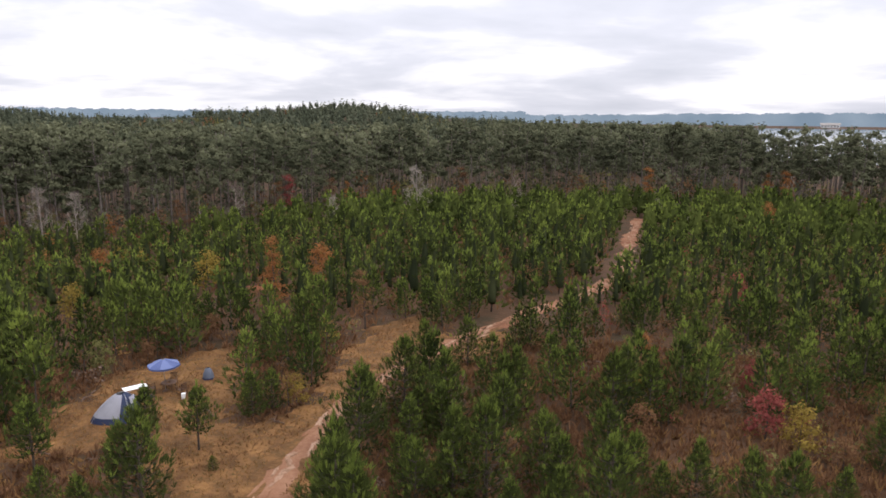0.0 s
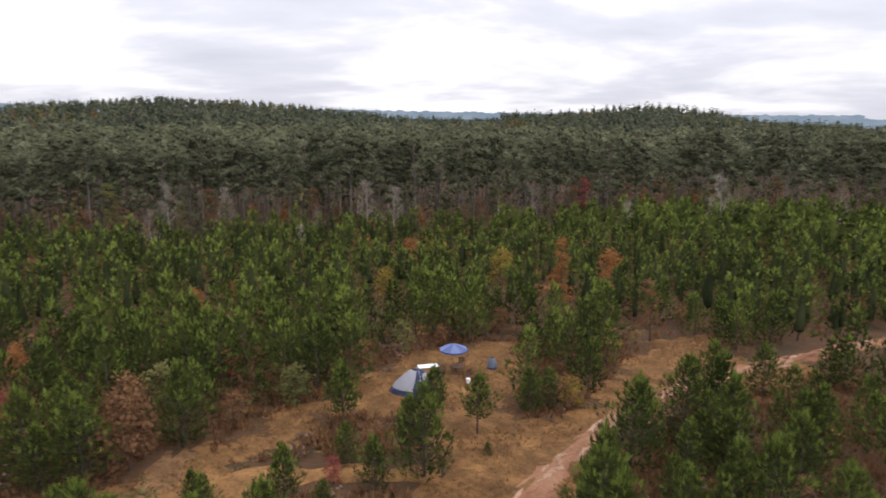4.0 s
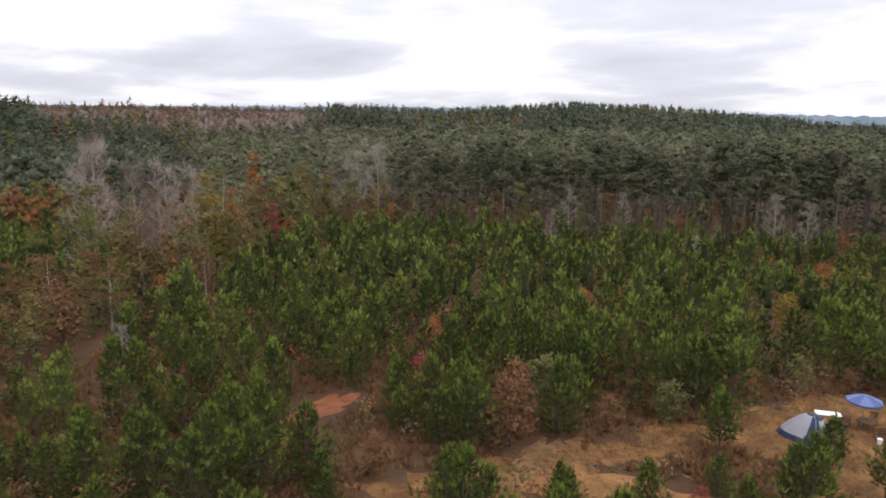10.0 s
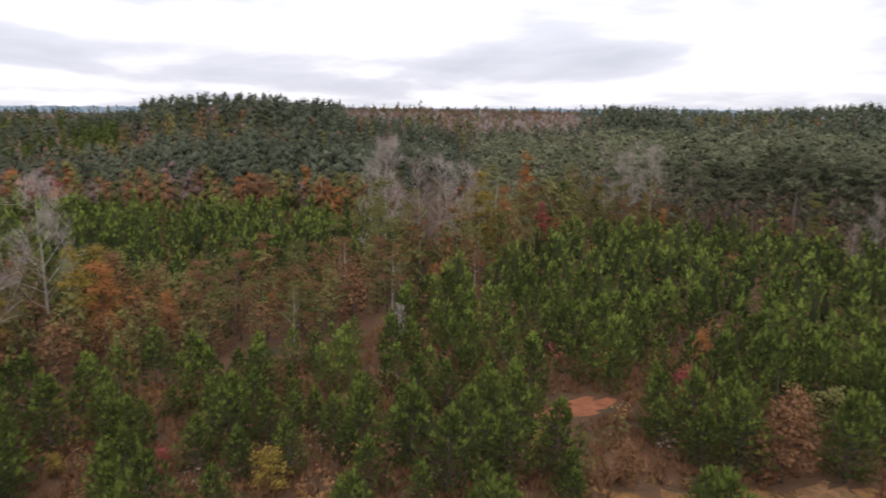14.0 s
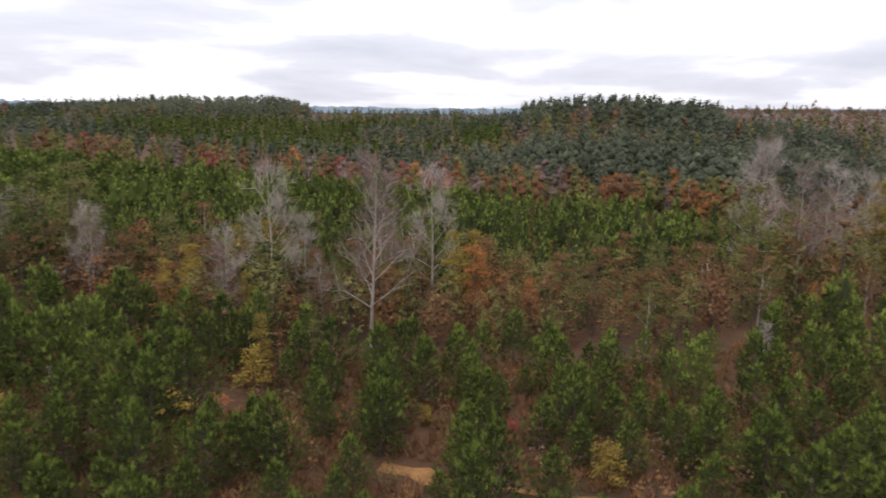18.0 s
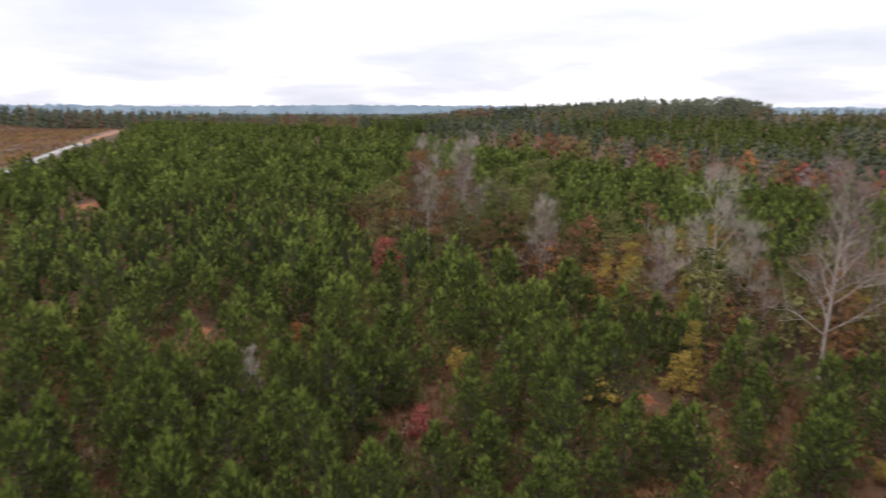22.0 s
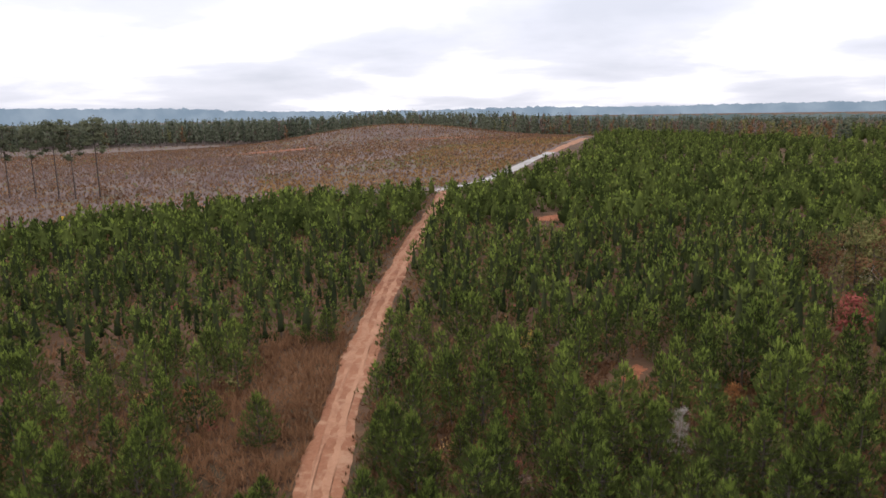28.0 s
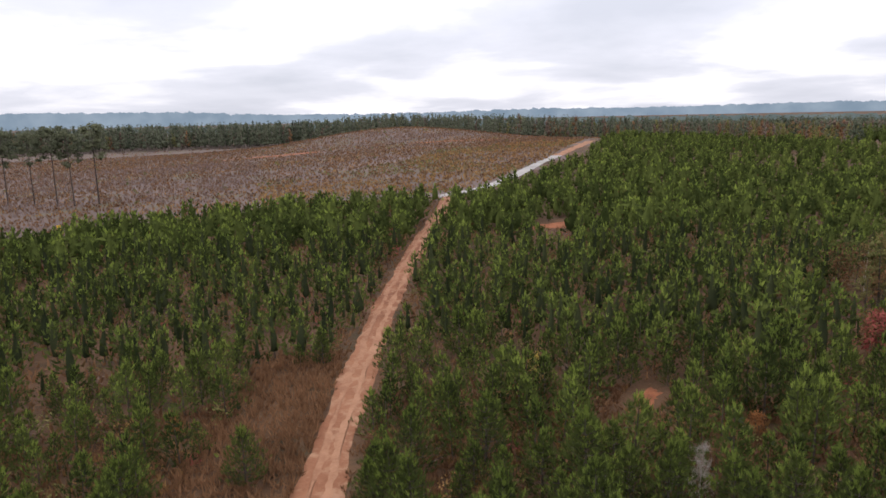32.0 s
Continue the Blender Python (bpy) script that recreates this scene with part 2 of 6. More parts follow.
LAWN = ((-31, 16), (-30.6, 22.7), (-30.1, 26.4), (-28.2, 29.5), (-29, 35), (-27.9, 38), (-26.6, 41.2), (-26.6, 47.7), (-24.9, 53), (-22, 56.5), (-17.4, 58), (-16, 52.1), (-15.1, 46.6), (-13.1, 42.6), (-10.7, 43.8), (-9.6, 49.3),
        (-9.2, 56.2), (-8, 63.4), (-4.5, 67.9), (-1.3, 63.2), (3.6, 62.4), (7.3, 67.4), (3.9, 57.1), (-1.9, 51.9), (-5.7, 47.8), (-7, 42.9), (-6.2, 37.8), (-7, 31), (-8, 24), (-15, 24), (-22, 20))
THICKET = ((-25.7, 25.1), (-25.3, 30.9), (-24.9, 36.9), (-20.9, 40.4), (-16.9, 35.8), (-14.9, 30.2), (-15.9, 25.2), (-25.2, 20.1))
EDGE_AZ = (40, 58, 68, 85, 103, 118, 136, 146, 152, 159, 165, 171, 176, 181, 190, 205, 218, 227, 239, 242)
EDGE_R = (165, 168, 178, 168, 138, 121, 119, 120, 120, 106, 80, 72, 60, 56, 53, 53, 56, 68, 88, 92)
BACK_AZ = (165, 171, 180, 195, 205, 218, 230, 240, 255, 270)
BACK_R = (100, 115, 126, 132, 142, 165, 210, 285, 335, 345)
FIELD_EDGE = ((150, -75), (88, -122), (66, -140), (40, -155), (12, -162), (2, -166))


def azr(x, y):
    return np.degrees(np.arctan2(y, x)) % 360, np.hypot(x, y)


def poly_dist(x, y, line):
    best = np.full(np.shape(x), 1e9)
    for (ax, ay), (bx, by) in zip(line, line[1:]):
        dx, dy = bx - ax, by - ay
        k = np.clip(((x - ax) * dx + (y - ay) * dy) / (dx * dx + dy * dy), 0, 1)
        best = np.minimum(best, np.hypot(x - ax - k * dx, y - ay - k * dy))
    return best


def inside(x, y, ring):
    c = np.zeros(np.shape(x), bool)
    for (ax, ay), (bx, by) in zip(ring, ring[1:] + ring[:1]):
        hit = ((ay > y) != (by > y)) & (x < (bx - ax) * (y - ay) / (by - ay + 1e-9) + ax)
        c ^= hit
    return c


def on_lawn(x, y):
    """The open clearing, without the thicket of pines and brush that stands in it."""
    return inside(x, y, LAWN) & ~inside(x, y, THICKET)


def patchy(x, y, scale, seed=0.0):
    """Smooth noise in 0..1 from sums of sines, for stands and gaps."""
    s = np.sin(x * scale + 1.7 + seed) * np.cos(y * scale * 1.13 - 0.6 + seed * 2.1) + np.sin((x + y) * scale * 0.61 + seed * 3.3) * np.cos((x - y) * scale * 0.83 + 2.2)
    return 0.5 + 0.25 * s


def south_of_field_edge(x, y):
    fx = [p[0] for p in FIELD_EDGE][::-1]
    fy = [p[1] for p in FIELD_EDGE][::-1]
    return y < np.interp(x, fx, fy)


def regions(x, y):
    """Masks of the young plantation, the autumn tree bands, the tall woods and the clear-cut field."""
    a, r = azr(x, y)
    edge = np.interp(a, EDGE_AZ, EDGE_R)
    back = np.interp(a, BACK_AZ, BACK_R)
    front = (a > 35) & (a < 242) & (r < edge - 1.5)
    band_deep = np.interp(a, (150, 165, 176, 190, 218, 242), (10, 14, 19, 17, 22, 12))
    band = (a >= 150) & (a < 242) & (r >= edge) & (r < edge + band_deep)
    behind = (a > 165) & (a < 242) & (r > edge + band_deep + 1) & (r < back)
    south = (a >= 242) & (a < 273) & (r < back)
    east = (a >= 265) & (a < 335) & ~south_of_field_edge(x, y)
    side = poly_dist(x, y, GRAVEL) * np.sign(x - np.interp(-y, [-p[1] for p in GRAVEL[2:]], [p[0] for p in GRAVEL[2:]]))
    field = (a > 245) & (a < 330) & south_of_field_edge(x, y) & ~(((y < -168) & (side < 0)) | ((y >= -168) & (x < 0)))
    young = (front | behind | south | east) & ~field
    band2 = (a > 165) & (a < 229) & (r >= back) & (r < back + 26)
    wood = ((a > 30) & (a < 152) & (r > edge)) | ((a >= 152) & (a <= 165) & (r > edge + 10)) | ((a > 165) & (a < 272) & (r > back + np.where(a < 229, 20, 3)))
    return young, band, band2, wood & ~field, field


def old_cut(x, y):
    """An open cut-over slope on the far ridge."""
    a, r = azr(x, y)
    return (a > 158) & (a < 181) & (r > 370) & (r < 600) & (patchy(x, y, 0.035, 7.0) + 0.004 * (r - 440) > 0.3)


# ---------------------------------------------------------------- mesh helpers
def mesh_of(name, v, f, mats, mi=None, smooth=False):
    """A triangle mesh from arrays."""
    me = bpy.data.meshes.new(name)
    v, f = np.asarray(v, np.float32), np.asarray(f, np.int32)
    me.vertices.add(len(v))
    me.vertices.foreach_set("co", v.ravel())
    me.loops.add(f.size)
    me.loops.foreach_set("vertex_index", f.ravel())
    me.polygons.add(len(f))
    me.polygons.foreach_set("loop_start", np.arange(len(f), dtype=np.int32) * f.shape[1])
    if mi is not None:
        me.polygons.foreach_set("material_index", np.asarray(mi, np.int32))
    if smooth:
        me.polygons.foreach_set("use_smooth", np.ones(len(f), bool))
    for m in mats:
        me.materials.append(m)
    me.update(calc_edges=True)
    return me


def part(name, bm, mat, parent, label=""):
    """Link a bmesh as one mesh object under a thing or a part."""
    me = bpy.data.meshes.new(name)
    bm.to_mesh(me)
    bm.free()
    me.materials.append(mat)
    ob = new(name, me)
    ob.parent = parent
    return tagged(ob, label)


def join(items):
    """Join (v, f, m) triples."""
    vs, fs, ms, n = [], [], [], 0
    for v, f, m in items:
        vs.append(v), fs.append(f + n), ms.append(m)
        n += len(v)
    return np.concatenate(vs), np.concatenate(fs), np.concatenate(ms)


def tube(points, radii, sides, mat):
    p = np.asarray(points, float)
    n = len(p)
    d = np.gradient(p, axis=0)
    d /= np.linalg.norm(d, axis=1)[:, None] + 1e-9
    ref = np.where(np.abs(d[:, 2:3]) > 0.9, [[1.0, 0, 0]], [[0, 0, 1.0]])
    a = np.cross(d, ref)
    a /= np.linalg.norm(a, axis=1)[:, None] + 1e-9
    b = np.cross(d, a)
    ang = np.arange(sides) * 2 * math.pi / sides
    ring = a[:, None] * np.cos(ang)[None, :, None] + b[:, None] * np.sin(ang)[None, :, None]
    v = (p[:, None] + ring * np.asarray(radii, float)[:, None, None]).reshape(-1, 3)
    f = []
    for i in range(n - 1):
        for j in range(sides):
            q, k = i * sides + j, i * sides + (j + 1) % sides
            f += [(q, k, k + sides), (q, k + sides, q + sides)]
    return v, np.array(f), np.full(len(f), mat)


def blades(pos, way, length, width, count, spread, mat, rng, up=0.0):
    """Tufts: count thin triangles at each pos, fanned about way. length: one value or one a tuft."""
    pos, way = np.repeat(pos, count, 0), np.repeat(way, count, 0)
    n = len(pos)
    ln = np.repeat(np.broadcast_to(length, (n // count,)), count) * rng.uniform(0.7, 1.2, n)
    d = way + rng.normal(0, spread, (n, 3))
    d[:, 2] += up
    d /= np.linalg.norm(d, axis=1)[:, None] + 1e-9
    s = np.cross(d, rng.normal(0, 1, (n, 3)))
    s /= np.linalg.norm(s, axis=1)[:, None] + 1e-9
    wd = (np.repeat(np.broadcast_to(width, (n // count,)), count) * rng.uniform(0.7, 1.3, n))[:, None]
    mid = pos + d * ln[:, None] * 0.3
    v = np.stack([mid - s * wd / 2 - d * ln[:, None] * 0.25, mid + s * wd / 2, pos + d * ln[:, None]], 1).reshape(-1, 3)
    m = np.full(n, mat) if np.isscalar(mat) else np.repeat(mat, count)
    return v, np.arange(n * 3).reshape(-1, 3), m


def leaves(pos, size, mat, rng, flat=0.3):
    """Loose leaf clumps: one ragged triangle pair at each pos."""
    n = len(pos)
    a = rng.normal(0, 1, (n, 3))
    a[:, 2] *= flat + 0.4
    a /= np.linalg.norm(a, axis=1)[:, None] + 1e-9
    b = np.cross(a, rng.normal(0, 1, (n, 3)))
    b /= np.linalg.norm(b, axis=1)[:, None] + 1e-9
    s = size * rng.uniform(0.6, 1.35, (n, 1))
    v = np.stack([pos - a * s * 0.5, pos + b * s * 0.42, pos + a * s * 0.5, pos - b * s * 0.36], 1).reshape(-1, 3)
    base = np.arange(n)[:, None] * 4
    f = np.concatenate([base + [[0, 1, 2]], base + [[0, 2, 3]]], 1).reshape(-1, 3)
    return v, f, np.full(len(f), mat)


def billows(centres, rx, rz, n, size, mat, rng, under=-0.45):
    """A crown of several rounded lobes: n leaf clumps lying on the lobes, facing outwards, over a dense uneven inside."""
    c = np.asarray(centres, float)
    k = len(c)
    rx, rz = np.broadcast_to(rx, (k,)) * rng.uniform(0.75, 1.25, k), np.broadcast_to(rz, (k,)) * rng.uniform(0.75, 1.25, k)
    pick = rng.choice(k, n, p=rx ** 2 / (rx ** 2).sum())
    z = rng.uniform(under, 1.0, n)
    t = rng.uniform(0, 6.283, n)
    q = np.sqrt(1 - z * z)
    d = np.stack([q * np.cos(t), q * np.sin(t), z], 1)
    p = c[pick] + d * np.stack([rx[pick], rx[pick], rz[pick]], 1) * rng.uniform(0.5, 1.3, (n, 1))
    p[:, 2] = np.maximum(p[:, 2], size * 0.25)
    nrm = d + rng.normal(0, 0.5, (n, 3))
    nrm /= np.linalg.norm(nrm, axis=1)[:, None]
    u = np.cross(nrm, rng.normal(0, 1, (n, 3)))
    u /= np.linalg.norm(u, axis=1)[:, None] + 1e-9
    w = np.cross(nrm, u)
    s = size * rng.uniform(0.55, 1.4, (n, 1))
    v = np.stack([p - u * s * 0.55, p + w * s * 0.34, p + u * s * 0.5, p - w * s * 0.4], 1).reshape(-1, 3)
    b = np.arange(n)[:, None] * 4
    f = np.concatenate([b + [[0, 3, 2]], b + [[0, 2, 1]]], 1).reshape(-1, 3)
    o = np.array([[1, 0, 0], [0, 1, 0], [-1, 0, 0], [0, -1, 0], [0, 0, 1], [0, 0, -1]], float)
    g = c[:, None, :] + o[None] * np.stack([rx, rx, rz], 1)[:, None, :] * rng.uniform(0.15, 0.45, (k, 6, 1))
    gf = np.array([[0, 1, 4], [1, 2, 4], [2, 3, 4], [3, 0, 4], [1, 0, 5], [2, 1, 5], [3, 2, 5], [0, 3, 5]])
    gf = (gf[None] + (np.arange(k) * 6)[:, None, None]).reshape(-1, 3)
    if n < 100:
        return v, f, np.full(len(f), mat)
    return join([(v, f, np.full(len(f), mat)), (g.reshape(-1, 3), gf, np.full(len(gf), mat))])


def spire(rng, h, wide, first, rings, sides, mat, fat=(0.15, 0.4)):
    """The dense uneven inside of a conical crown, its rings jagged like whorls of shoots."""
    v, k = [], np.linspace(first + 0.03, 0.9, rings)
    for q in k:
        a = np.arange(sides) * 6.283 / sides + rng.uniform(0, 1.5)
        r = crown_reach(q, wide, first) * rng.uniform(fat[0], fat[1], sides) + 0.02
        v.append(np.stack([r * np.cos(a), r * np.sin(a), q * h + rng.normal(0, 0.035 * h, sides)], 1))
    v = np.concatenate(v + [[[0, 0, h * 1.0], [0, 0, h * first]]])
    f, n = [], rings * sides
    for i in range(rings - 1):
        for j in range(sides):
            p, q = i * sides + j, i * sides + (j + 1) % sides
            f += [(p, q, q + sides), (p, q + sides, p + sides)]
    for j in range(sides):
        f += [(n - sides + j, n - sides + (j + 1) % sides, n), ((j + 1) % sides, j, n + 1)]
    return v, np.array(f), np.full(len(f), mat)


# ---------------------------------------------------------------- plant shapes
PINE_MATS = (M_BARK, M_NEEDLE, M_NEEDLE_LIT_TIP, M_NEEDLE_DEAD, M_NEEDLE_INNER_SHADE)


def crown_reach(k, wide, first):
    """How far a young pine's branches reach at the height share k: widest low down, drawn out to a slim leader."""
    return wide * (max(0.0, 1 - k) ** 1.12) * min(1.0, 0.66 + 2.6 * max(0.0, k - first)) + 0.03


def young_pine(seed, h=4.4, wide=1.25, level=0, first=0.08):
    """Young pine as trunk and crown arrays. level 0: near, 1: middle distance, 2: far, 3: farthest. first: where the
    crown begins.
    Whorls of rising branches carry upright brushes of needles; higher up more are pale new shoots, which also paint in
    the lit top."""
    rng = np.random.default_rng(seed)
    lean = rng.normal(0, 0.03, 2)
    sides, steps = ((5, 5), (3, 2), (3, 2), (3, 2))[level]
    zs = np.linspace(0, h * 0.97, steps)
    wood = [tube([(lean[0] * z * z / h, lean[1] * z * z / h, z) for z in zs], 0.07 * (1 - zs / h) + 0.012, sides, 0)]
    pos, way, tip, ln = [], [], [], []
    z = h * (first + rng.uniform(0.0, 0.05))
    lop = rng.uniform(0, 6.283)
    while z < h * 0.93:
        k = z / h
        reach = crown_reach(k, wide, first)
        n = (max(4, int(round(8 * (1 - 0.4 * k)))), 6, 5, 4)[level]
        turn = rng.uniform(0, 6.28)
        whorl = rng.uniform(0.8, 1.15)
        for i in range(n):
            a = turn + i * 6.283 / n + rng.normal(0, 0.22)
            r = reach * whorl * rng.uniform(0.68, 1.15) * (1 + 0.13 * math.cos(a - lop))
            rise = r * (0.22 + 0.55 * k) * rng.uniform(0.7, 1.25)
            out = np.array([math.cos(a), math.sin(a), 0])
            base, end = np.array([0, 0, z]), out * r + np.array([0, 0, z + rise])
            if level == 0 and k < 0.75:
                wood.append(tube([base, end], (0.018, 0.006), 3, 0))
            for u in ((0.42, 0.66, 0.86, 1.0, 1.0), (0.55, 0.9, 1.0), (0.95,), (0.9,))[level]:
                side = np.array([-out[1], out[0], 0]) * rng.normal(0, 0.24 * (r + 0.2) * (1.15 - 0.4 * u))
                pos.append(base + (end - base) * u + side - np.array([0, 0, 0.12 * r * u * (1 - u)]))
                way.append(out * (0.42 - 0.25 * k) + side * 0.5 + np.array([0, 0, 0.8 + 0.5 * k]))
                # chance of pale needles rises with height, so the crown top looks lit
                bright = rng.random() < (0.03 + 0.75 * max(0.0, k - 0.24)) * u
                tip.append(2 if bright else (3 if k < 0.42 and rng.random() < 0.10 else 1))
                ln.append((0.23 + 0.12 * u) * rng.uniform(0.8, 1.25))
        z += h * ((0.075, 0.095, 0.14, 0.2)[level]) * rng.uniform(0.8, 1.2)
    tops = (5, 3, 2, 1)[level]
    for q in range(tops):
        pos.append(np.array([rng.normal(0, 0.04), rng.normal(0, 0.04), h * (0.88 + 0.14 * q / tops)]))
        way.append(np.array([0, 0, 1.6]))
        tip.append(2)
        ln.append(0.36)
    pos, way, ln, tip = np.array(pos), np.array(way), np.array(ln), np.array(tip)
    count, grow, width, spread = ((9, 1.05, 0.045, 0.32), (4, 1.2, 0.1, 0.3), (3, 1.5, 0.2, 0.3), (2, 2.0, 0.36, 0.25))[level]
    if level < 2:
        # needles stand along the shoot, not only at its foot
        axis = way / np.linalg.norm(way, axis=1)[:, None]
        m = np.repeat(np.arange(len(pos)), count)
        share = np.tile(np.arange(count) / count, len(pos))
        pos, way, ln, tip, count = pos[m] + axis[m] * (ln[m] * 0.55 * share)[:, None], way[m], ln[m] * (1.0 - 0.35 * share), tip[m], 1
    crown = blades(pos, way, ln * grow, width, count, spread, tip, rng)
    # the dense inside of the crown, partly in darker needles that paint its shade
    m = (420, 100, 20, 8)[level]
    kk = first + (0.88 - first) * rng.random(m) ** 1.25
    rr = np.array([crown_reach(q, wide, first) for q in kk]) * 0.72 * np.sqrt(rng.random(m))
    aa = rng.uniform(0, 6.283, m)
    inner = np.stack([rr * np.cos(aa), rr * np.sin(aa), kk * h], 1)
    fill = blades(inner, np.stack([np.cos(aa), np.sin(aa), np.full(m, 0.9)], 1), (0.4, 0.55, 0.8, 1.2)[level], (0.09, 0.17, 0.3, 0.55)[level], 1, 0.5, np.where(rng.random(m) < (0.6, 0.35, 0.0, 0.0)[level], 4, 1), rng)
    crown = join([crown, fill])
    if level > 1:
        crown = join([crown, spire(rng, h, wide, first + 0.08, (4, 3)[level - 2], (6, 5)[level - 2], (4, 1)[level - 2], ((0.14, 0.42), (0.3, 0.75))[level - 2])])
    crown[0][:, 0] += lean[0] * crown[0][:, 2] ** 2 / h
    crown[0][:, 1] += lean[1] * crown[0][:, 2] ** 2 / h
    return join(wood), crown


def clump_tree(seed, h, r, n, size, low=0.2, stem=True):
    """A cheap broadleaf shape for brush and far trees: a stem and several uneven clumps of leaves."""
    rng = np.random.default_rng(seed)
    k = 11 if n > 200 else (8 if n > 70 else 5)
    a = np.arange(k) * 2.4 + rng.uniform(0, 6.283)
    q = (np.arange(k) + rng.uniform(0.1, 0.9, k)) / k
    z = h * (low + 0.1 + (0.8 - low) * q)
    w = r * np.sqrt(np.clip(1 - ((q - 0.3) / 0.85) ** 2, 0.02, 1)) * rng.uniform(0.35, 0.72, k)
    w[-1] *= 0.3
    c = np.stack([np.cos(a) * w, np.sin(a) * w, z], 1)
    if n < 20:
        crown = leaves(c[rng.integers(0, k, n)] + rng.normal(0, 1, (n, 3)) * (r * 0.3, r * 0.3, h * 0.09), size, 1, rng)
    else:
        crown = billows(c, r * (0.4 if k > 7 else 0.55), h * (0.15 if k > 7 else 0.2), n, size, 1, rng)
    if not stem:
        return crown
    return join([tube([(0, 0, 0), (0.03 * h, 0.02 * h, h * 0.75)], (0.016 * h, 0.006 * h), 3, 0), crown])


def mature_pine(seed, h=18.0, level=0, low=None, reach=2.7):
    """Tall pine: long bare trunk, open irregular crown of rounded needle clumps with gaps between them."""
    rng = np.random.default_rng(seed)
    bend = rng.normal(0, 0.3, 2)
    steps, sides = ((6, 6), (3, 3))[level]
    zs = np.linspace(0, h * 0.96, steps)
    wood = [tube([(bend[0] * (z / h) ** 2, bend[1] * (z / h) ** 2, z) for z in zs], 0.2 * (1 - 0.75 * zs / h), sides, 0)]
    mid, size = [], []
    low = rng.uniform(0.42, 0.62) if low is None else low
    n = (17, 4)[level]
    for i in range(n):
        k = low + (0.95 - low) * (i / n) ** 0.9
        a = i * 2.4 + rng.normal(0, 0.5)
        shape = math.sin(min(1.0, (1 - k) / (1 - low) * 0.95 + 0.22) * math.pi * 0.66)
        r = reach * shape * rng.uniform(0.4, 1.2) + 0.2
        base = np.array([bend[0] * k * k, bend[1] * k * k, k * h])
        end = base + np.array([math.cos(a) * r, math.sin(a) * r, r * rng.uniform(0.1, 0.5)])
        if level == 0:
            wood.append(tube([base, (base + end) / 2 + (0, 0, -0.1), end], (0.06, 0.04, 0.015), 3, 0))
        mid.append(end)
        size.append(rng.uniform(0.6, 1.15) * (0.75 + 0.35 * shape))
    mid.append(np.array([bend[0], bend[1], h * 0.95]))
    size.append(0.9)
    mid, size = np.array(mid), np.array(size) * (1.25, 2.0)[level]
    if level == 0:
        for k in np.linspace(0.25, low, 6):
            a = rng.uniform(0, 6.28)
            wood.append(tube([(0, 0, k * h), (math.cos(a) * 0.8, math.sin(a) * 0.8, k * h - 0.1)], (0.03, 0.01), 3, 0))
    m = np.repeat(np.arange(len(mid)), (75, 30)[level])
    d = rng.normal(0, 1, (len(m), 3))
    d[:, 2] = np.abs(d[:, 2]) - 0.25
    d /= np.linalg.norm(d, axis=1)[:, None]
    pos = mid[m] + d * (size[m] * rng.uniform(0.3, 1.15, len(m)))[:, None] * (1, 1, 0.8)
    tufts = sprays(pos, d + np.array([0, 0, 0.3]), (0.42, 0.7)[level], 1, rng)
    return join(wood), join([tufts, cores(mid, size * 0.62, size * 0.5, 1, rng)])


def cores(c, rx, rz, mat, rng):
    """The dense uneven inside of foliage masses, one small jagged body at each centre."""
    k = len(c)
    o = np.array([[1, 0, 0], [0, 1, 0], [-1, 0, 0], [0, -1, 0], [0, 0, 1], [0, 0, -1]], float)
    v = c[:, None, :] + o[None] * np.stack([rx, rx, rz], 1)[:, None, :] * rng.uniform(0.5, 1.0, (k, 6, 1))
    f = np.array([[0, 1, 4], [1, 2, 4], [2, 3, 4], [3, 0, 4], [1, 0, 5], [2, 1, 5], [3, 2, 5], [0, 3, 5]])
    f = (f[None] + (np.arange(k) * 6)[:, None, None]).reshape(-1, 3)
    return v.reshape(-1, 3), f, np.full(len(f), mat)


def sprays(pos, nrm, size, mat, rng):
    """Loose foliage: one ragged triangle at each pos, facing about nrm."""
    n = len(pos)
    nrm = nrm + rng.normal(0, 0.45, (n, 3))
    nrm /= np.linalg.norm(nrm, axis=1)[:, None] + 1e-9
    u = np.cross(nrm, rng.normal(0, 1, (n, 3)))
    u /= np.linalg.norm(u, axis=1)[:, None] + 1e-9
    w = np.cross(nrm, u)
    s = size * rng.uniform(0.55, 1.3, (n, 1))
    v = np.stack([pos - u * s * 0.55 - w * s * 0.3, pos + u * s * 0.5 - w * s * 0.32, pos + w * s * 0.62 + u * s * rng.normal(0, 0.2, (n, 1))], 1).reshape(-1, 3)
    return v, np.arange(n * 3).reshape(-1, 3), np.full(n, mat)


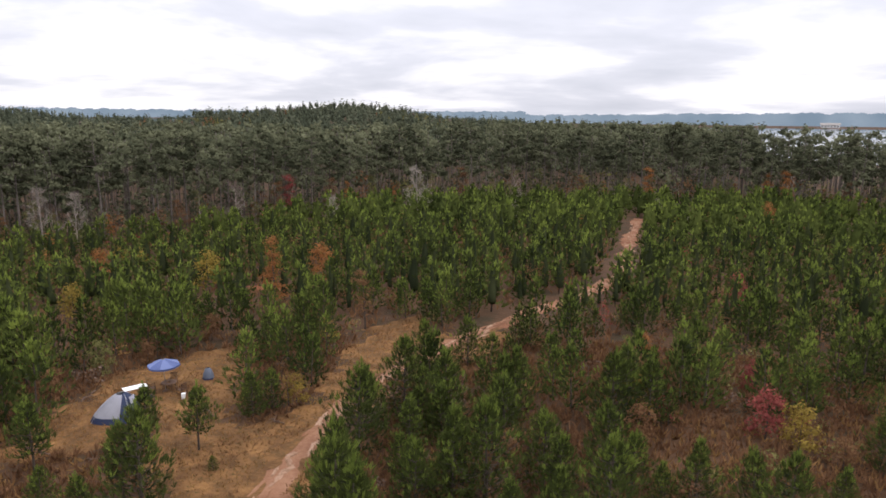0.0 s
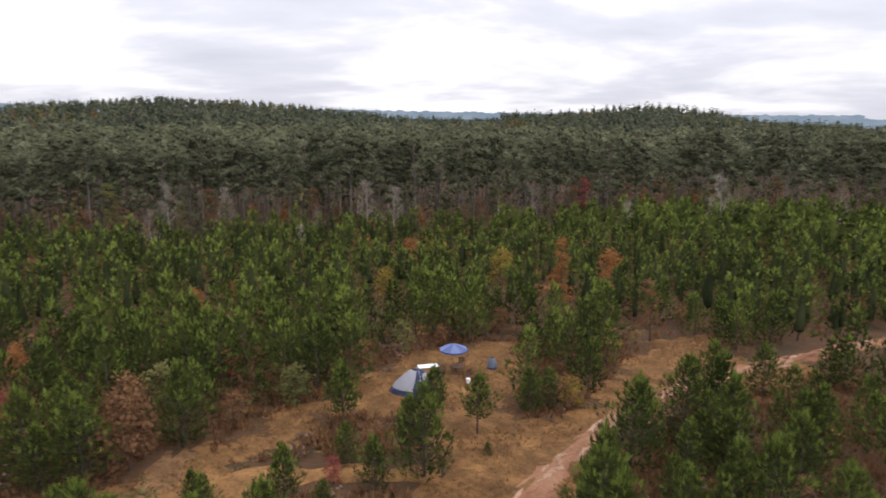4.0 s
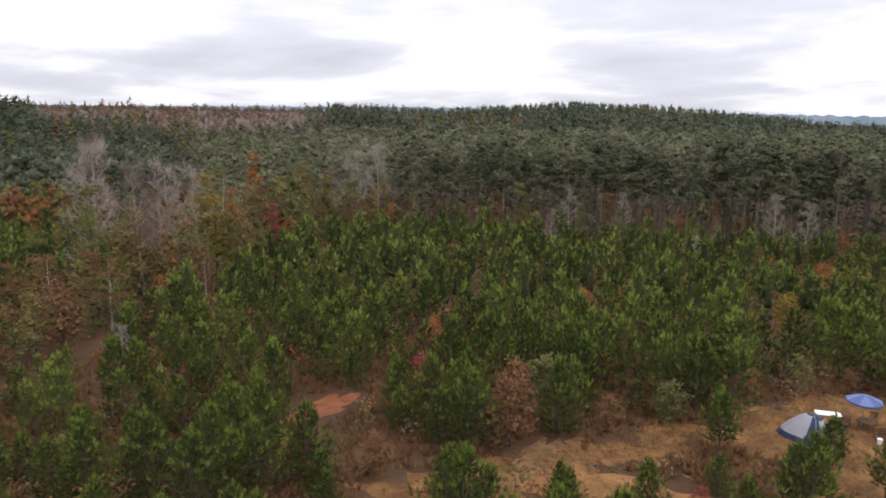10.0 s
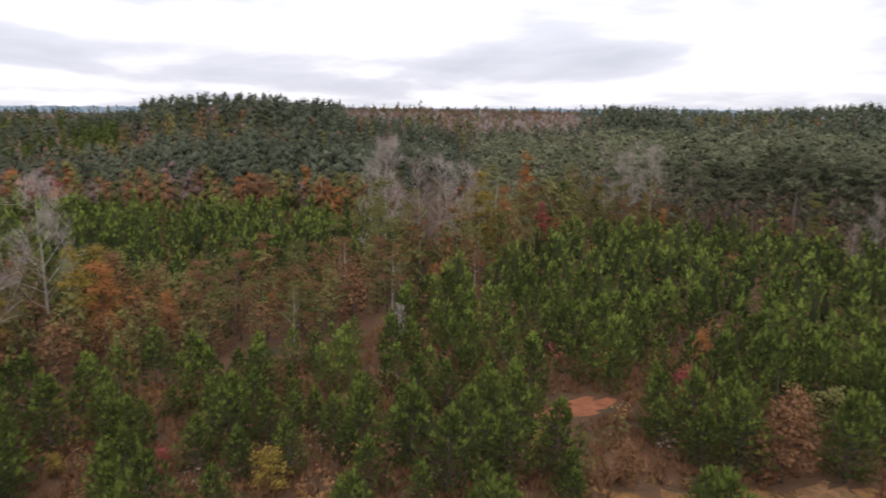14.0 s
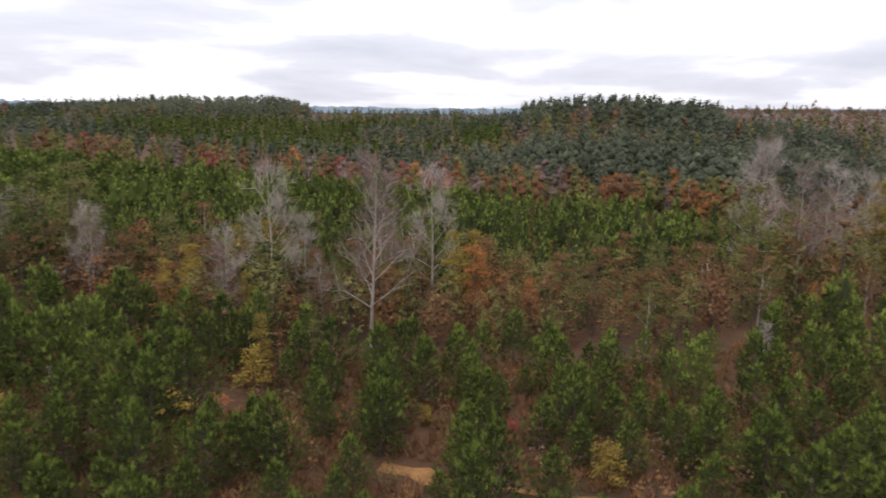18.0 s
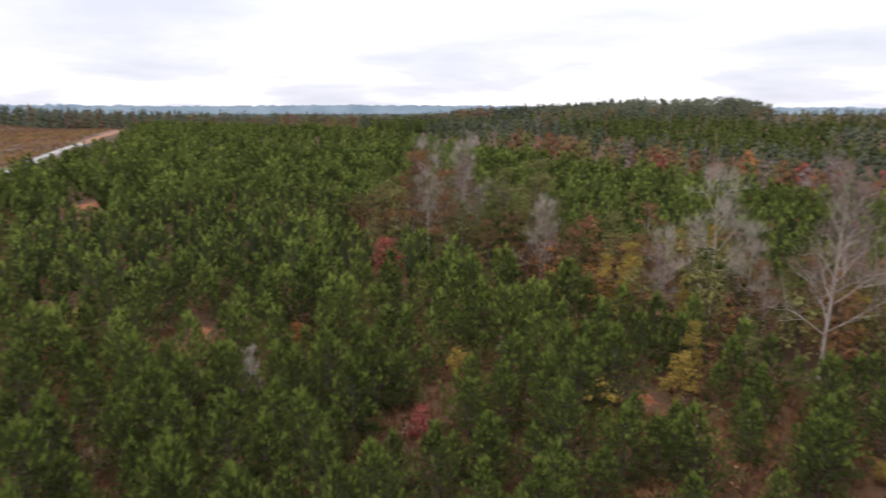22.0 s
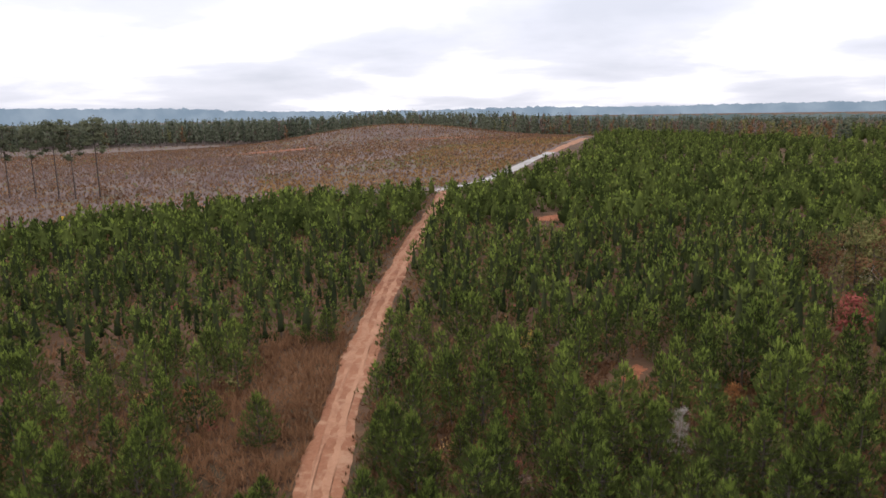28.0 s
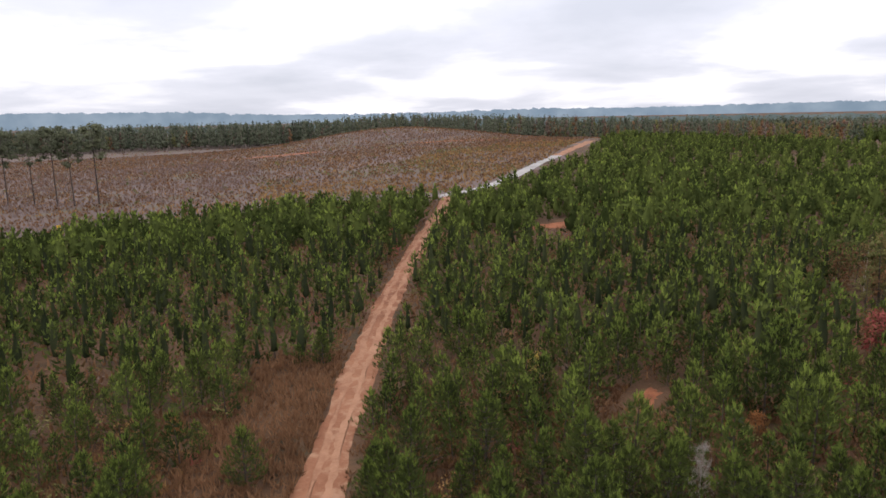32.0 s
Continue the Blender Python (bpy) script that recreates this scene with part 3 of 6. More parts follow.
def canopy_tree(seed, h, r, k, low=0.25, point=0.0, cards=60, size=0.8, stem=False):
    """A far tree: loose sprays over several uneven foliage masses round a stem. point: 0 round-headed, 1 pointed."""
    rng = np.random.default_rng(seed)
    q = (np.arange(k) + 0.5) / k
    a = np.arange(k) * 2.4 + rng.uniform(0, 6.283)
    w = r * (1 - q * (0.35 + 0.6 * point)) * rng.uniform(0.2, 0.5, k)
    z = h * (low + (0.86 - low) * q)
    c = np.stack([np.cos(a) * w, np.sin(a) * w, z], 1)
    rad = r * (0.72 - (0.36 + 0.2 * point) * q) * rng.uniform(0.78, 1.2, k)
    tall = np.maximum(rad * 0.95, h * (0.95 - low) / k * 0.95)
    m = rng.choice(k, cards, p=rad / rad.sum())
    d = rng.normal(0, 1, (cards, 3))
    d[:, 2] = np.abs(d[:, 2]) * 1.1 - 0.3
    d /= np.linalg.norm(d, axis=1)[:, None]
    p = c[m] + d * np.stack([rad[m], rad[m], tall[m]], 1) * rng.uniform(0.55, 1.12, (cards, 1))
    body = [sprays(p, d, size, 1, rng), cores(c, rad * 0.75, tall * 0.75, 1, rng)]
    if stem:
        body.append(tube([(0, 0, 0), (0.02 * h, 0.01 * h, h * 0.8)], (0.012 * h, 0.005 * h), 3, 0))
    return join(body)


def limbs(rng, h, spread, first, orders, thick, n1, steep=0.9, many=1.0):
    """A branching skeleton. Returns tubes (points, radii) and the twig ends."""
    tubes, ends = [], []

    def grow(base, d, length, rad, order):
        pts = [base]
        cur, dd = base, d
        for i in range(3):
            dd = dd + rng.normal(0, 0.13, 3) + np.array([0, 0, 0.06 * steep])
            dd /= np.linalg.norm(dd)
            cur = cur + dd * length / 3
            pts.append(cur)
        tubes.append((np.array(pts), np.linspace(rad, rad * 0.4, 4)))
        ends.extend([(pts[-1], order), (pts[2], order)])
        if order < orders:
            for i in range(n1 - order):
                k = rng.uniform(0.3, 1.0)
                j = min(2, int(k * 3))
                p = pts[j] + (pts[j + 1] - pts[j]) * (k * 3 - j)
                side = np.cross(dd, rng.normal(0, 1, 3))
                side /= np.linalg.norm(side) + 1e-9
                nd = dd * 0.62 + side * 0.75
                nd[2] += 0.22 * steep
                grow(p, nd / np.linalg.norm(nd), length * rng.uniform(0.4, 0.62), rad * 0.42, order + 1)

    bend = rng.normal(0, 0.03, 2)
    zs = np.linspace(0, h * 0.97, 6)
    trunk = np.stack([bend[0] * zs + rng.normal(0, 0.05, 6) * (zs > 0), bend[1] * zs + rng.normal(0, 0.05, 6) * (zs > 0), zs], 1)
    tubes.append((trunk, thick * (1 - 0.9 * zs / h)))
    n = int((11 * (1 - first) + 6) * many)
    for i in range(n):
        k = first + (0.96 - first) * (i + rng.random()) / n
        a = i * 2.4 + rng.normal(0, 0.4)
        p = np.array([np.interp(k * h, zs, trunk[:, 0]), np.interp(k * h, zs, trunk[:, 1]), k * h])
        el = rng.uniform(0.35, 0.8) * steep + 0.4 * k * steep
        grow(p, np.array([math.cos(a) * math.cos(el), math.sin(a) * math.cos(el), math.sin(el)]), spread * (1.08 - k * 0.75) * rng.uniform(0.7, 1.15), thick * 0.45 * (1.1 - k), 1)
    ends.append((trunk[-1], 1))
    return tubes, ends


def leafy_tree(seed, h=9.0, spread=2.6, level=0, full=1.0, first=0.22):
    """Broadleaf tree with limbs and loose leaf clumps, crown mesh material slot 1."""
    rng = np.random.default_rng(seed)
    tubes, ends = limbs(rng, h, spread, first, (2, 1, 1)[level], 0.016 * h, (3, 3, 2)[level])
    sides = (4, 3, 3)[level]
    wood = join([tube(p, r, sides if i else sides + 2, 0) for i, (p, r) in enumerate([q for q in tubes if q[1][0] > 0.02 * (h / 9)] if level == 0 else tubes[:1] + tubes[1::2])])
    pts = np.array([e[0] for e in ends])
    c = pts[rng.permutation(len(pts))[:int(24 * full) + 4]] * (0.92, 0.92, 0.98)
    return wood, billows(c, 0.078 * h, 0.05 * h, int(1500 * full), 0.165 * (h / 9) ** 0.35, 1, rng, -0.7)


def bare_tree(seed, h=14.0, spread=4.6, level=0):
    """Leafless pale tree with fine upswept twigs."""
    rng = np.random.default_rng(seed)
    tubes, ends = limbs(rng, h, spread, 0.2, 2, 0.0105 * h, 5, steep=0.82, many=1.4)
    wood = join([tube(p, np.maximum(r * 1.1, 0.02), 5 if i == 0 else 3, 0) for i, (p, r) in enumerate(tubes)])
    pts = np.array([e[0] for e in ends])
    tw = blades(pts, np.tile([[0, 0, 0.75]], (len(pts), 1)), 1.15, 0.032, 8, 0.5, 1, rng)
    return wood, tw


# ---------------------------------------------------------------- planting
def plant(name, shape, mats, x, y, scale, turn, label, category, group, sink=0.05):
    """One tree or shrub as a thing with trunk and crown. shape: (trunk mesh, crown mesh)."""
    root = new(name)
    root.matrix_basis = Matrix.LocRotScale((x, y, hz(x, y) - sink), Euler((0, 0, turn)), (scale, scale, scale))
    for nm, me in zip(("trunk", "crown"), shape):
        ob = new(nm, me)
        ob.parent = root
    return tagged(root, label, category, group)


def shape_meshes(name, arrays, mats):
    (v, f, m), (v2, f2, m2) = arrays
    return mesh_of(name + "_trunk", v, f, mats, m, smooth=True), mesh_of(name + "_crown", v2, f2, mats, m2)


def scatter(name, shapes, mats, xy, scales, rng, label, category, sink=0.05, squash=None, which=None):
    """Many plants joined into one mesh of kind stuff."""
    xy = np.asarray(xy, float)
    pick = rng.integers(0, len(shapes), len(xy)) if which is None else which
    turn = rng.uniform(0, 6.283, len(xy))
    z = height(xy[:, 0], xy[:, 1]) - sink
    vs, fs, ms, ts, n = [], [], [], [], 0
    tint = rng.uniform(-0.5, 0.5, len(xy))
    for k, sh in enumerate(shapes):
        idx = np.nonzero(pick == k)[0]
        if not len(idx):
            continue
        v, f, m = join(sh) if len(sh) == 2 else sh
        c, s = np.cos(turn[idx])[:, None], np.sin(turn[idx])[:, None]
        sc = np.asarray(scales)[idx][:, None]
        w = sc if squash is None else sc * np.asarray(squash)[idx][:, None]
        X = (v[None, :, 0] * c - v[None, :, 1] * s) * w + xy[idx, 0][:, None]
        Y = (v[None, :, 0] * s + v[None, :, 1] * c) * w + xy[idx, 1][:, None]
        Z = v[None, :, 2] * sc + z[idx][:, None]
        vs.append(np.stack([X, Y, Z], -1).reshape(-1, 3))
        fs.append((f[None] + (np.arange(len(idx)) * len(v))[:, None, None]).reshape(-1, 3) + n)
        ms.append(np.tile(m, len(idx)))
        ts.append(np.repeat(tint[idx], len(f)))
        n += len(vs[-1])
    me = mesh_of(name, np.concatenate(vs), np.concatenate(fs), mats, np.concatenate(ms))
    me.attributes.new("tint", "FLOAT", "FACE").data.foreach_set("value", np.concatenate(ts).astype(np.float32))
    return tagged(new(name, me), label, category, kind="stuff")

# ---------------------------------------------------------------- ground, roads, water
rings = np.concatenate([[0], np.arange(4, 120, 3.0), np.geomspace(120, 4600, 74)])
SEG = 192
ga = np.arange(SEG) * 2 * math.pi / SEG
gx, gy = rings[:, None] * np.cos(ga), rings[:, None] * np.sin(ga)
gv = np.stack([gx, gy, height(gx, gy)], -1).reshape(-1, 3)
gi = np.arange(len(rings) - 1)[:, None] * SEG + np.arange(SEG)
gj = np.arange(len(rings) - 1)[:, None] * SEG + (np.arange(SEG) + 1) % SEG
gf = np.stack([gi, gi + SEG, gj + SEG, gj], -1).reshape(-1, 4)
gc = gv[gf].mean(1)
gfield = regions(gc[:, 0], gc[:, 1])[4] | old_cut(gc[:, 0], gc[:, 1])
ground = new("ground", mesh_of("ground", gv, gf, (M_GROUND, M_FIELD), gfield.astype(int), smooth=True))
tagged(ground, "brown grassy ground rolling to the horizon", "ground", kind="structure")


def ribbon(name, line, width, mat, label, lift, ragged=0.2, kind="structure", seed=1, step=0.9, category="road"):
    """A road or rut following the ground, with ragged edges."""
    rng = np.random.default_rng(seed)
    p = np.array(line, float)
    d = np.concatenate([[0], np.cumsum(np.hypot(*np.diff(p, axis=0).T))])
    s = np.arange(0, d[-1], step)
    k = np.ones(5) / 5
    cx, cy = np.interp(s, d, p[:, 0]), np.interp(s, d, p[:, 1])
    for _ in range(3):
        cx[2:-2], cy[2:-2] = np.convolve(cx, k, "valid"), np.convolve(cy, k, "valid")
    t = np.stack([np.gradient(cx), np.gradient(cy)], 1)
    t /= np.linalg.norm(t, axis=1)[:, None]
    nrm = np.stack([-t[:, 1], t[:, 0]], 1)
    cols = (-1, -0.6, -0.2, 0.2, 0.6, 1)
    rows = []
    for c in cols:
        wander = np.convolve(rng.normal(0, ragged * 2.2, len(s) + 6), np.ones(7) / 7, "valid") + rng.normal(0, ragged * 0.25, len(s))
        off = c * width / 2 + (wander if abs(c) == 1 else 0)
        x, y = cx + nrm[:, 0] * off, cy + nrm[:, 1] * off
        z = height(x, y) + lift - (0.025 if abs(c) == 1 else 0)
        rows.append(np.stack([x, y, z], 1))
    v = np.stack(rows, 1).reshape(-1, 3)
    m = len(cols)
    i = (np.arange(len(s) - 1)[:, None] * m + np.arange(m - 1)).ravel()
    f = np.stack([i, i + m, i + m + 1, i + 1], 1)[:, ::-1]
    ob = new(name, mesh_of(name, v, f, (mat,), smooth=True))
    return tagged(ob, label, category, kind=kind)


def patch(name, x, y, rx, ry, turn, mat, label, lift, seed, category="bare soil", ring=None):
    """A thin irregular patch of soil lying on the ground."""
    rng = np.random.default_rng(seed)
    n = 40
    a = np.arange(n) * 2 * math.pi / n
    wob = 1 + 0.14 * np.sin(2 * a + rng.uniform(0, 6)) + 0.16 * np.sin(5 * a + rng.uniform(0, 6)) + 0.1 * np.sin(9 * a + rng.uniform(0, 6)) + rng.normal(0, 0.09, n)
    vs = [(x, y, hz(x, y) + lift)]
    for k in (0.4, 0.75, 1.0):
        px, py = rx * np.cos(a) * wob * k, ry * np.sin(a) * wob * k
        qx, qy = x + px * math.cos(turn) - py * math.sin(turn), y + px * math.sin(turn) + py * math.cos(turn)
        vs += list(zip(qx, qy, height(qx, qy) + lift * (1 if k < 1 else 0.15)))
    f = [(0, 1 + i, 1 + (i + 1) % n) for i in range(n)]
    for r in range(2):
        for i in range(n):
            p, q = 1 + r * n + i, 1 + r * n + (i + 1) % n
            f += [(p, p + n, q + n), (p, q + n, q)]
    ob = new(name, mesh_of(name, vs, f, (mat,), smooth=True))
    return tagged(ob, label, category, kind="structure")


def lawn_sheet():
    step = 0.8
    xs, ys = np.arange(-36, 12, step), np.arange(12, 72, step)
    X, Y = np.meshgrid(xs, ys)
    wx, wy = X + 1.1 * np.sin(Y * 0.9) + 0.5 * np.sin(Y * 2.3 + X), Y + 1.0 * np.sin(X * 0.8 + 1) + 0.5 * np.sin(X * 2.7)
    keep = on_lawn(wx, wy)
    idx = -np.ones(X.shape, int)
    v, f = [], []
    for j in range(len(ys) - 1):
        for i in range(len(xs) - 1):
            if not (keep[j, i] or keep[j + 1, i] or keep[j, i + 1] or keep[j + 1, i + 1]):
                continue
            q = []
            for jj, ii in ((j, i), (j, i + 1), (j + 1, i + 1), (j + 1, i)):
                if idx[jj, ii] < 0:
                    idx[jj, ii] = len(v)
                    v.append((X[jj, ii], Y[jj, ii], hz(X[jj, ii], Y[jj, ii]) + (0.035 if keep[jj, ii] else -0.03)))
                q.append(idx[jj, ii])
            f.append(q)
    return tagged(new("lawn", mesh_of("lawn", v, f, (M_LAWN,), smooth=True)), "dry tan grass clearing round the camp", "clearing", kind="structure")


lawn_sheet()
ribbon("road_north", ROAD_N[8:], 2.0, M_ROAD, "rutted red clay track through young pines", 0.05, ragged=0.6, seed=2)
ribbon("road_clearing", ROAD_N[:10], 1.0, M_PALE, "worn tan track across the clearing", 0.05, ragged=0.9, seed=22)
ribbon("road_south", ROAD_S, 3.0, M_ROAD, "straight red clay track between young pines", 0.06, seed=3)
ribbon("gravel_road", ((3.0, -168.0),) + GRAVEL[2:5] + ((-27.8, -221.4), (-37, -241)), 3.2, M_GRAVEL, "pale grey gravel road along the clear-cut", 0.07, seed=4, step=2.0)
ribbon("dirt_road", ((-36.6, -240.4), (-45.3, -259.6), (-55.5, -288.9), (-62, -308)), 3.6, M_PALE, "tan dirt road over the rise", 0.075, ragged=0.5, seed=15, step=2.0)
ribbon("field_track", ((-53.5, -287), (-46.9, -295.8), (-35.8, -302.2), (-24.3, -310.2), (-8, -318)), 3.4, M_PALE, "tan dirt track across the clear-cut", 0.1, ragged=0.6, seed=16, step=2.0)
ribbon("track_west", TRACK_W, 2.2, M_LAWN, "faint grassy track", 0.055, ragged=0.6, seed=5)
ribbon("track_southwest", TRACK_SW, 1.3, M_LAWN, "faint grassy track below the creek trees", 0.055, ragged=0.5, seed=8)
ribbon("track_east", TRACK_E, 2.4, M_SAND, "short clay track among young pines", 0.05, ragged=0.5, seed=6)
for k, (off, seed) in enumerate(((-0.6, 11), (0.62, 12))):
    for line, nm in ((ROAD_S, "south"),):
        p = np.array(line, float)
        t = np.gradient(p, axis=0)
        t /= np.linalg.norm(t, axis=1)[:, None]
        ribbon("road_rut", [(a - u[1] * off, b + u[0] * off) for (a, b), u in zip(p, t)], 0.45, M_PALE, "pale worn wheel rut", 0.09, ragged=0.2, seed=seed, step=0.6, category="wheel rut")

# pale washed-out streaks where the track has eroded
erng = np.random.default_rng(14)
road_p = np.array(ROAD_N, float)
road_d = np.concatenate([[0], np.cumsum(np.hypot(*np.diff(road_p, axis=0).T))])
for d0 in np.arange(38, road_d[-1] - 8, 0.7):
    d0 = d0 + erng.normal(0, 0.4)
    ex, ey = np.interp(d0, road_d, road_p[:, 0]), np.interp(d0, road_d, road_p[:, 1])
    fx2, fy2 = np.interp(d0 + 1, road_d, road_p[:, 0]), np.interp(d0 + 1, road_d, road_p[:, 1])
    tn = math.atan2(fy2 - ey, fx2 - ex)
    off = erng.normal(0, 0.42)
    patch("washed_soil", ex - math.sin(tn) * off, ey + math.cos(tn) * off, erng.uniform(0.35, 1.2), erng.uniform(0.08, 0.26), tn + erng.normal(0, 0.22), M_WASHED if erng.random() < 0.6 else M_PALE, "pale washed-out soil on the track", 0.075 + erng.uniform(0, 0.035), int(erng.integers(1e6)))
SOIL = ((-42.3, 17.4, 3.4, 1.4, 1.9), (-58.5, 40.8, 2.0, 1.1, 1.2), (-29, 26, 3.0, 1.3, 2.0), (-21, 80, 3.2, 1.6, 0.3),
        (-20, -130.2, 5.5, 2.6, 0.15), (-23.4, -44.8, 1.5, 0.45, 0.9), (-15.6, -58.2, 1.8, 0.9, 0.9), (-36.4, -28.4, 1.3, 0.5, 1.1), (91, -364, 26, 5.5, 0.2), (-4.6, -381, 24, 4, 0.1), (60, 92, 5, 2, 0.6))
for k, (x, y, rx, ry, tn) in enumerate(SOIL):
    patch("bare_soil", x, y, rx, ry, tn, M_TAN if (x, y) == (-29, 26) else M_SAND, "patch of bare red clay", 0.05 if max(rx, ry) < 6 else 0.25, 30 + k)

# ---------------------------------------------------------------- lake and far shore
M_WATER = bpy.data.materials.new("lake_water")
M_WATER.use_nodes = True
wp = M_WATER.node_tree.nodes["Principled BSDF"]
wp.inputs["Base Color"].default_value, wp.inputs["Roughness"].default_value = (0.10, 0.12, 0.13, 1), 0.12
wn = M_WATER.node_tree.nodes.new("ShaderNodeTexNoise")
wn.inputs["Scale"].default_value = 900.0
wb = M_WATER.node_tree.nodes.new("ShaderNodeBump")
wb.inputs["Strength"].default_value, wb.inputs["Distance"].default_value = 0.25, 0.3
M_WATER.node_tree.links.new(wn.outputs[0], wb.inputs["Height"])
M_WATER.node_tree.links.new(wb.outputs[0], wp.inputs["Normal"])
lake_v = [(math.cos(radians(a)) * r, math.sin(radians(a)) * r, -5.0) for a, r in ((20, 500), (20, 1700), (45, 1750), (62, 1700), (76, 1600), (82, 1100), (78, 560), (66, 420), (50, 420), (35, 430))]
tagged(new("water", mesh_of("lake", lake_v, np.array([[0, k + 1, k] for k in range(1, 9)]), (M_WATER,))), "pale grey lake reflecting the overcast sky", "lake", kind="structure")


# a self-glowing surface; its two colours already hold the haze of distance
def hazy_glow_material(name, dark, light, scale):
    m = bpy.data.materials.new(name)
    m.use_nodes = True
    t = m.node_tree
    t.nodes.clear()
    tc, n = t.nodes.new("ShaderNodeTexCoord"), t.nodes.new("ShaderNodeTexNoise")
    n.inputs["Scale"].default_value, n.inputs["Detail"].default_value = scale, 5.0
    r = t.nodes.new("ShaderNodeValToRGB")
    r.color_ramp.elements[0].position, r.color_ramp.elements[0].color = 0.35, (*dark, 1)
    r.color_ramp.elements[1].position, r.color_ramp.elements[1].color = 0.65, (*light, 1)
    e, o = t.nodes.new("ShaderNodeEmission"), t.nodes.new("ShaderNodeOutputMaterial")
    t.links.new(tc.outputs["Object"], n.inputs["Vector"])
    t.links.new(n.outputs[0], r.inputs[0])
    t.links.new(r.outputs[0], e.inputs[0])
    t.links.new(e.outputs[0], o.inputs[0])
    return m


def backdrop(name, az0, az1, radius, profile, mat, label, seed, low=-40.0, rough=3.0):
    """A far wooded ridge, with an uneven skyline. profile: (azimuth, height) pairs."""
    rng = np.random.default_rng(seed)
    a = np.arange(az0, az1, 0.06)
    top = np.interp(a, [p[0] for p in profile], [p[1] for p in profile])
    nz = np.convolve(rng.normal(0, 1, len(a)), np.ones(7) / 7, "same") * 1.6 + rng.normal(0, 0.35, len(a))
    top = top + nz * rough * 0.5
    c, s = np.cos(np.radians(a)), np.sin(np.radians(a))
    v = np.concatenate([np.stack([c * radius, s * radius, np.full(len(a), low)], 1), np.stack([c * (radius + 60), s * (radius + 60), top], 1), np.stack([c * (radius + 500), s * (radius + 500), top * 0.2 - 30], 1)])
    n = len(a)
    i = np.arange(n - 1)
    f = np.concatenate([np.stack([i, i + 1, i + n + 1, i + n], 1), np.stack([i + n, i + n + 1, i + 2 * n + 1, i + 2 * n], 1)])
    return tagged(new(name, mesh_of(name, v, f, (mat,))), label, "backdrop", kind="structure")


# hills and woods as seen through haze, the haze painted into the glow
M_HAZE_BLUE = hazy_glow_material("hazed_blue_hills", (0.22, 0.30, 0.38), (0.30, 0.38, 0.46), 0.012)
M_HAZE_GREEN = hazy_glow_material("hazed_distant_woods", (0.10, 0.135, 0.135), (0.16, 0.195, 0.195), 0.02)
backdrop("backdrop_lake_shore", 20, 88, 1500, ((20, 22), (58, 24), (66, 22), (76, 18), (88, 16)), M_HAZE_BLUE, "hazy blue wooded shore across the lake", 1)
backdrop("backdrop_woods", 84, 330, 1150, ((84, 9), (120, 10), (200, 9), (236, 10), (262, 12), (300, 11), (330, 10)), M_HAZE_GREEN, "distant hazy woods on the plain", 3, rough=3)
backdrop("backdrop_horizon", 84, 330, 2600, ((84, 26), (100, 22), (118, 30), (150, 42), (185, 26), (200, 20), (240, 33), (252, 29), (264, 33), (274, 27), (283, 31), (291, 48), (300, 53), (330, 50)), M_HAZE_BLUE, "hazy blue hills on the horizon", 2, rough=5)

# ---------------------------------------------------------------- young pine plantation
prng = np.random.default_rng(5)


def grid_points(step, x0, x1, y0, y1, jitter, rng):
    X, Y = np.meshgrid(np.arange(x0, x1, step), np.arange(y0, y1, step))
    X, Y = X.ravel() + rng.normal(0, jitter, X.size), Y.ravel() + rng.normal(0, jitter, Y.size)
    return X, Y


def road_gap(x, y):
    d = np.minimum(poly_dist(x, y, ROAD_N) - 2.3, poly_dist(x, y, ROAD_S) - 2.3)
    d = np.minimum(d, poly_dist(x, y, GRAVEL) - 8.0)
    d = np.minimum(d, poly_dist(x, y, TRACK_W) - 1.7)
    d = np.minimum(d, poly_dist(x, y, TRACK_SW) - 0.8)
    d = np.minimum(d, poly_dist(x, y, TRACK_E) - 2.0)
    for sx, sy, rx, ry, tn in SOIL:
        dx, dy = x - sx, y - sy
        u, w = dx * math.cos(tn) + dy * math.sin(tn), -dx * math.sin(tn) + dy * math.cos(tn)
        d = np.minimum(d, (np.hypot(u / (rx + 0.6), w / (ry + 0.6)) - 1) * ry)
    d = np.where((x > 11) & (x < 18) & (y < -38) & (y > -66), -1, d)
    return d


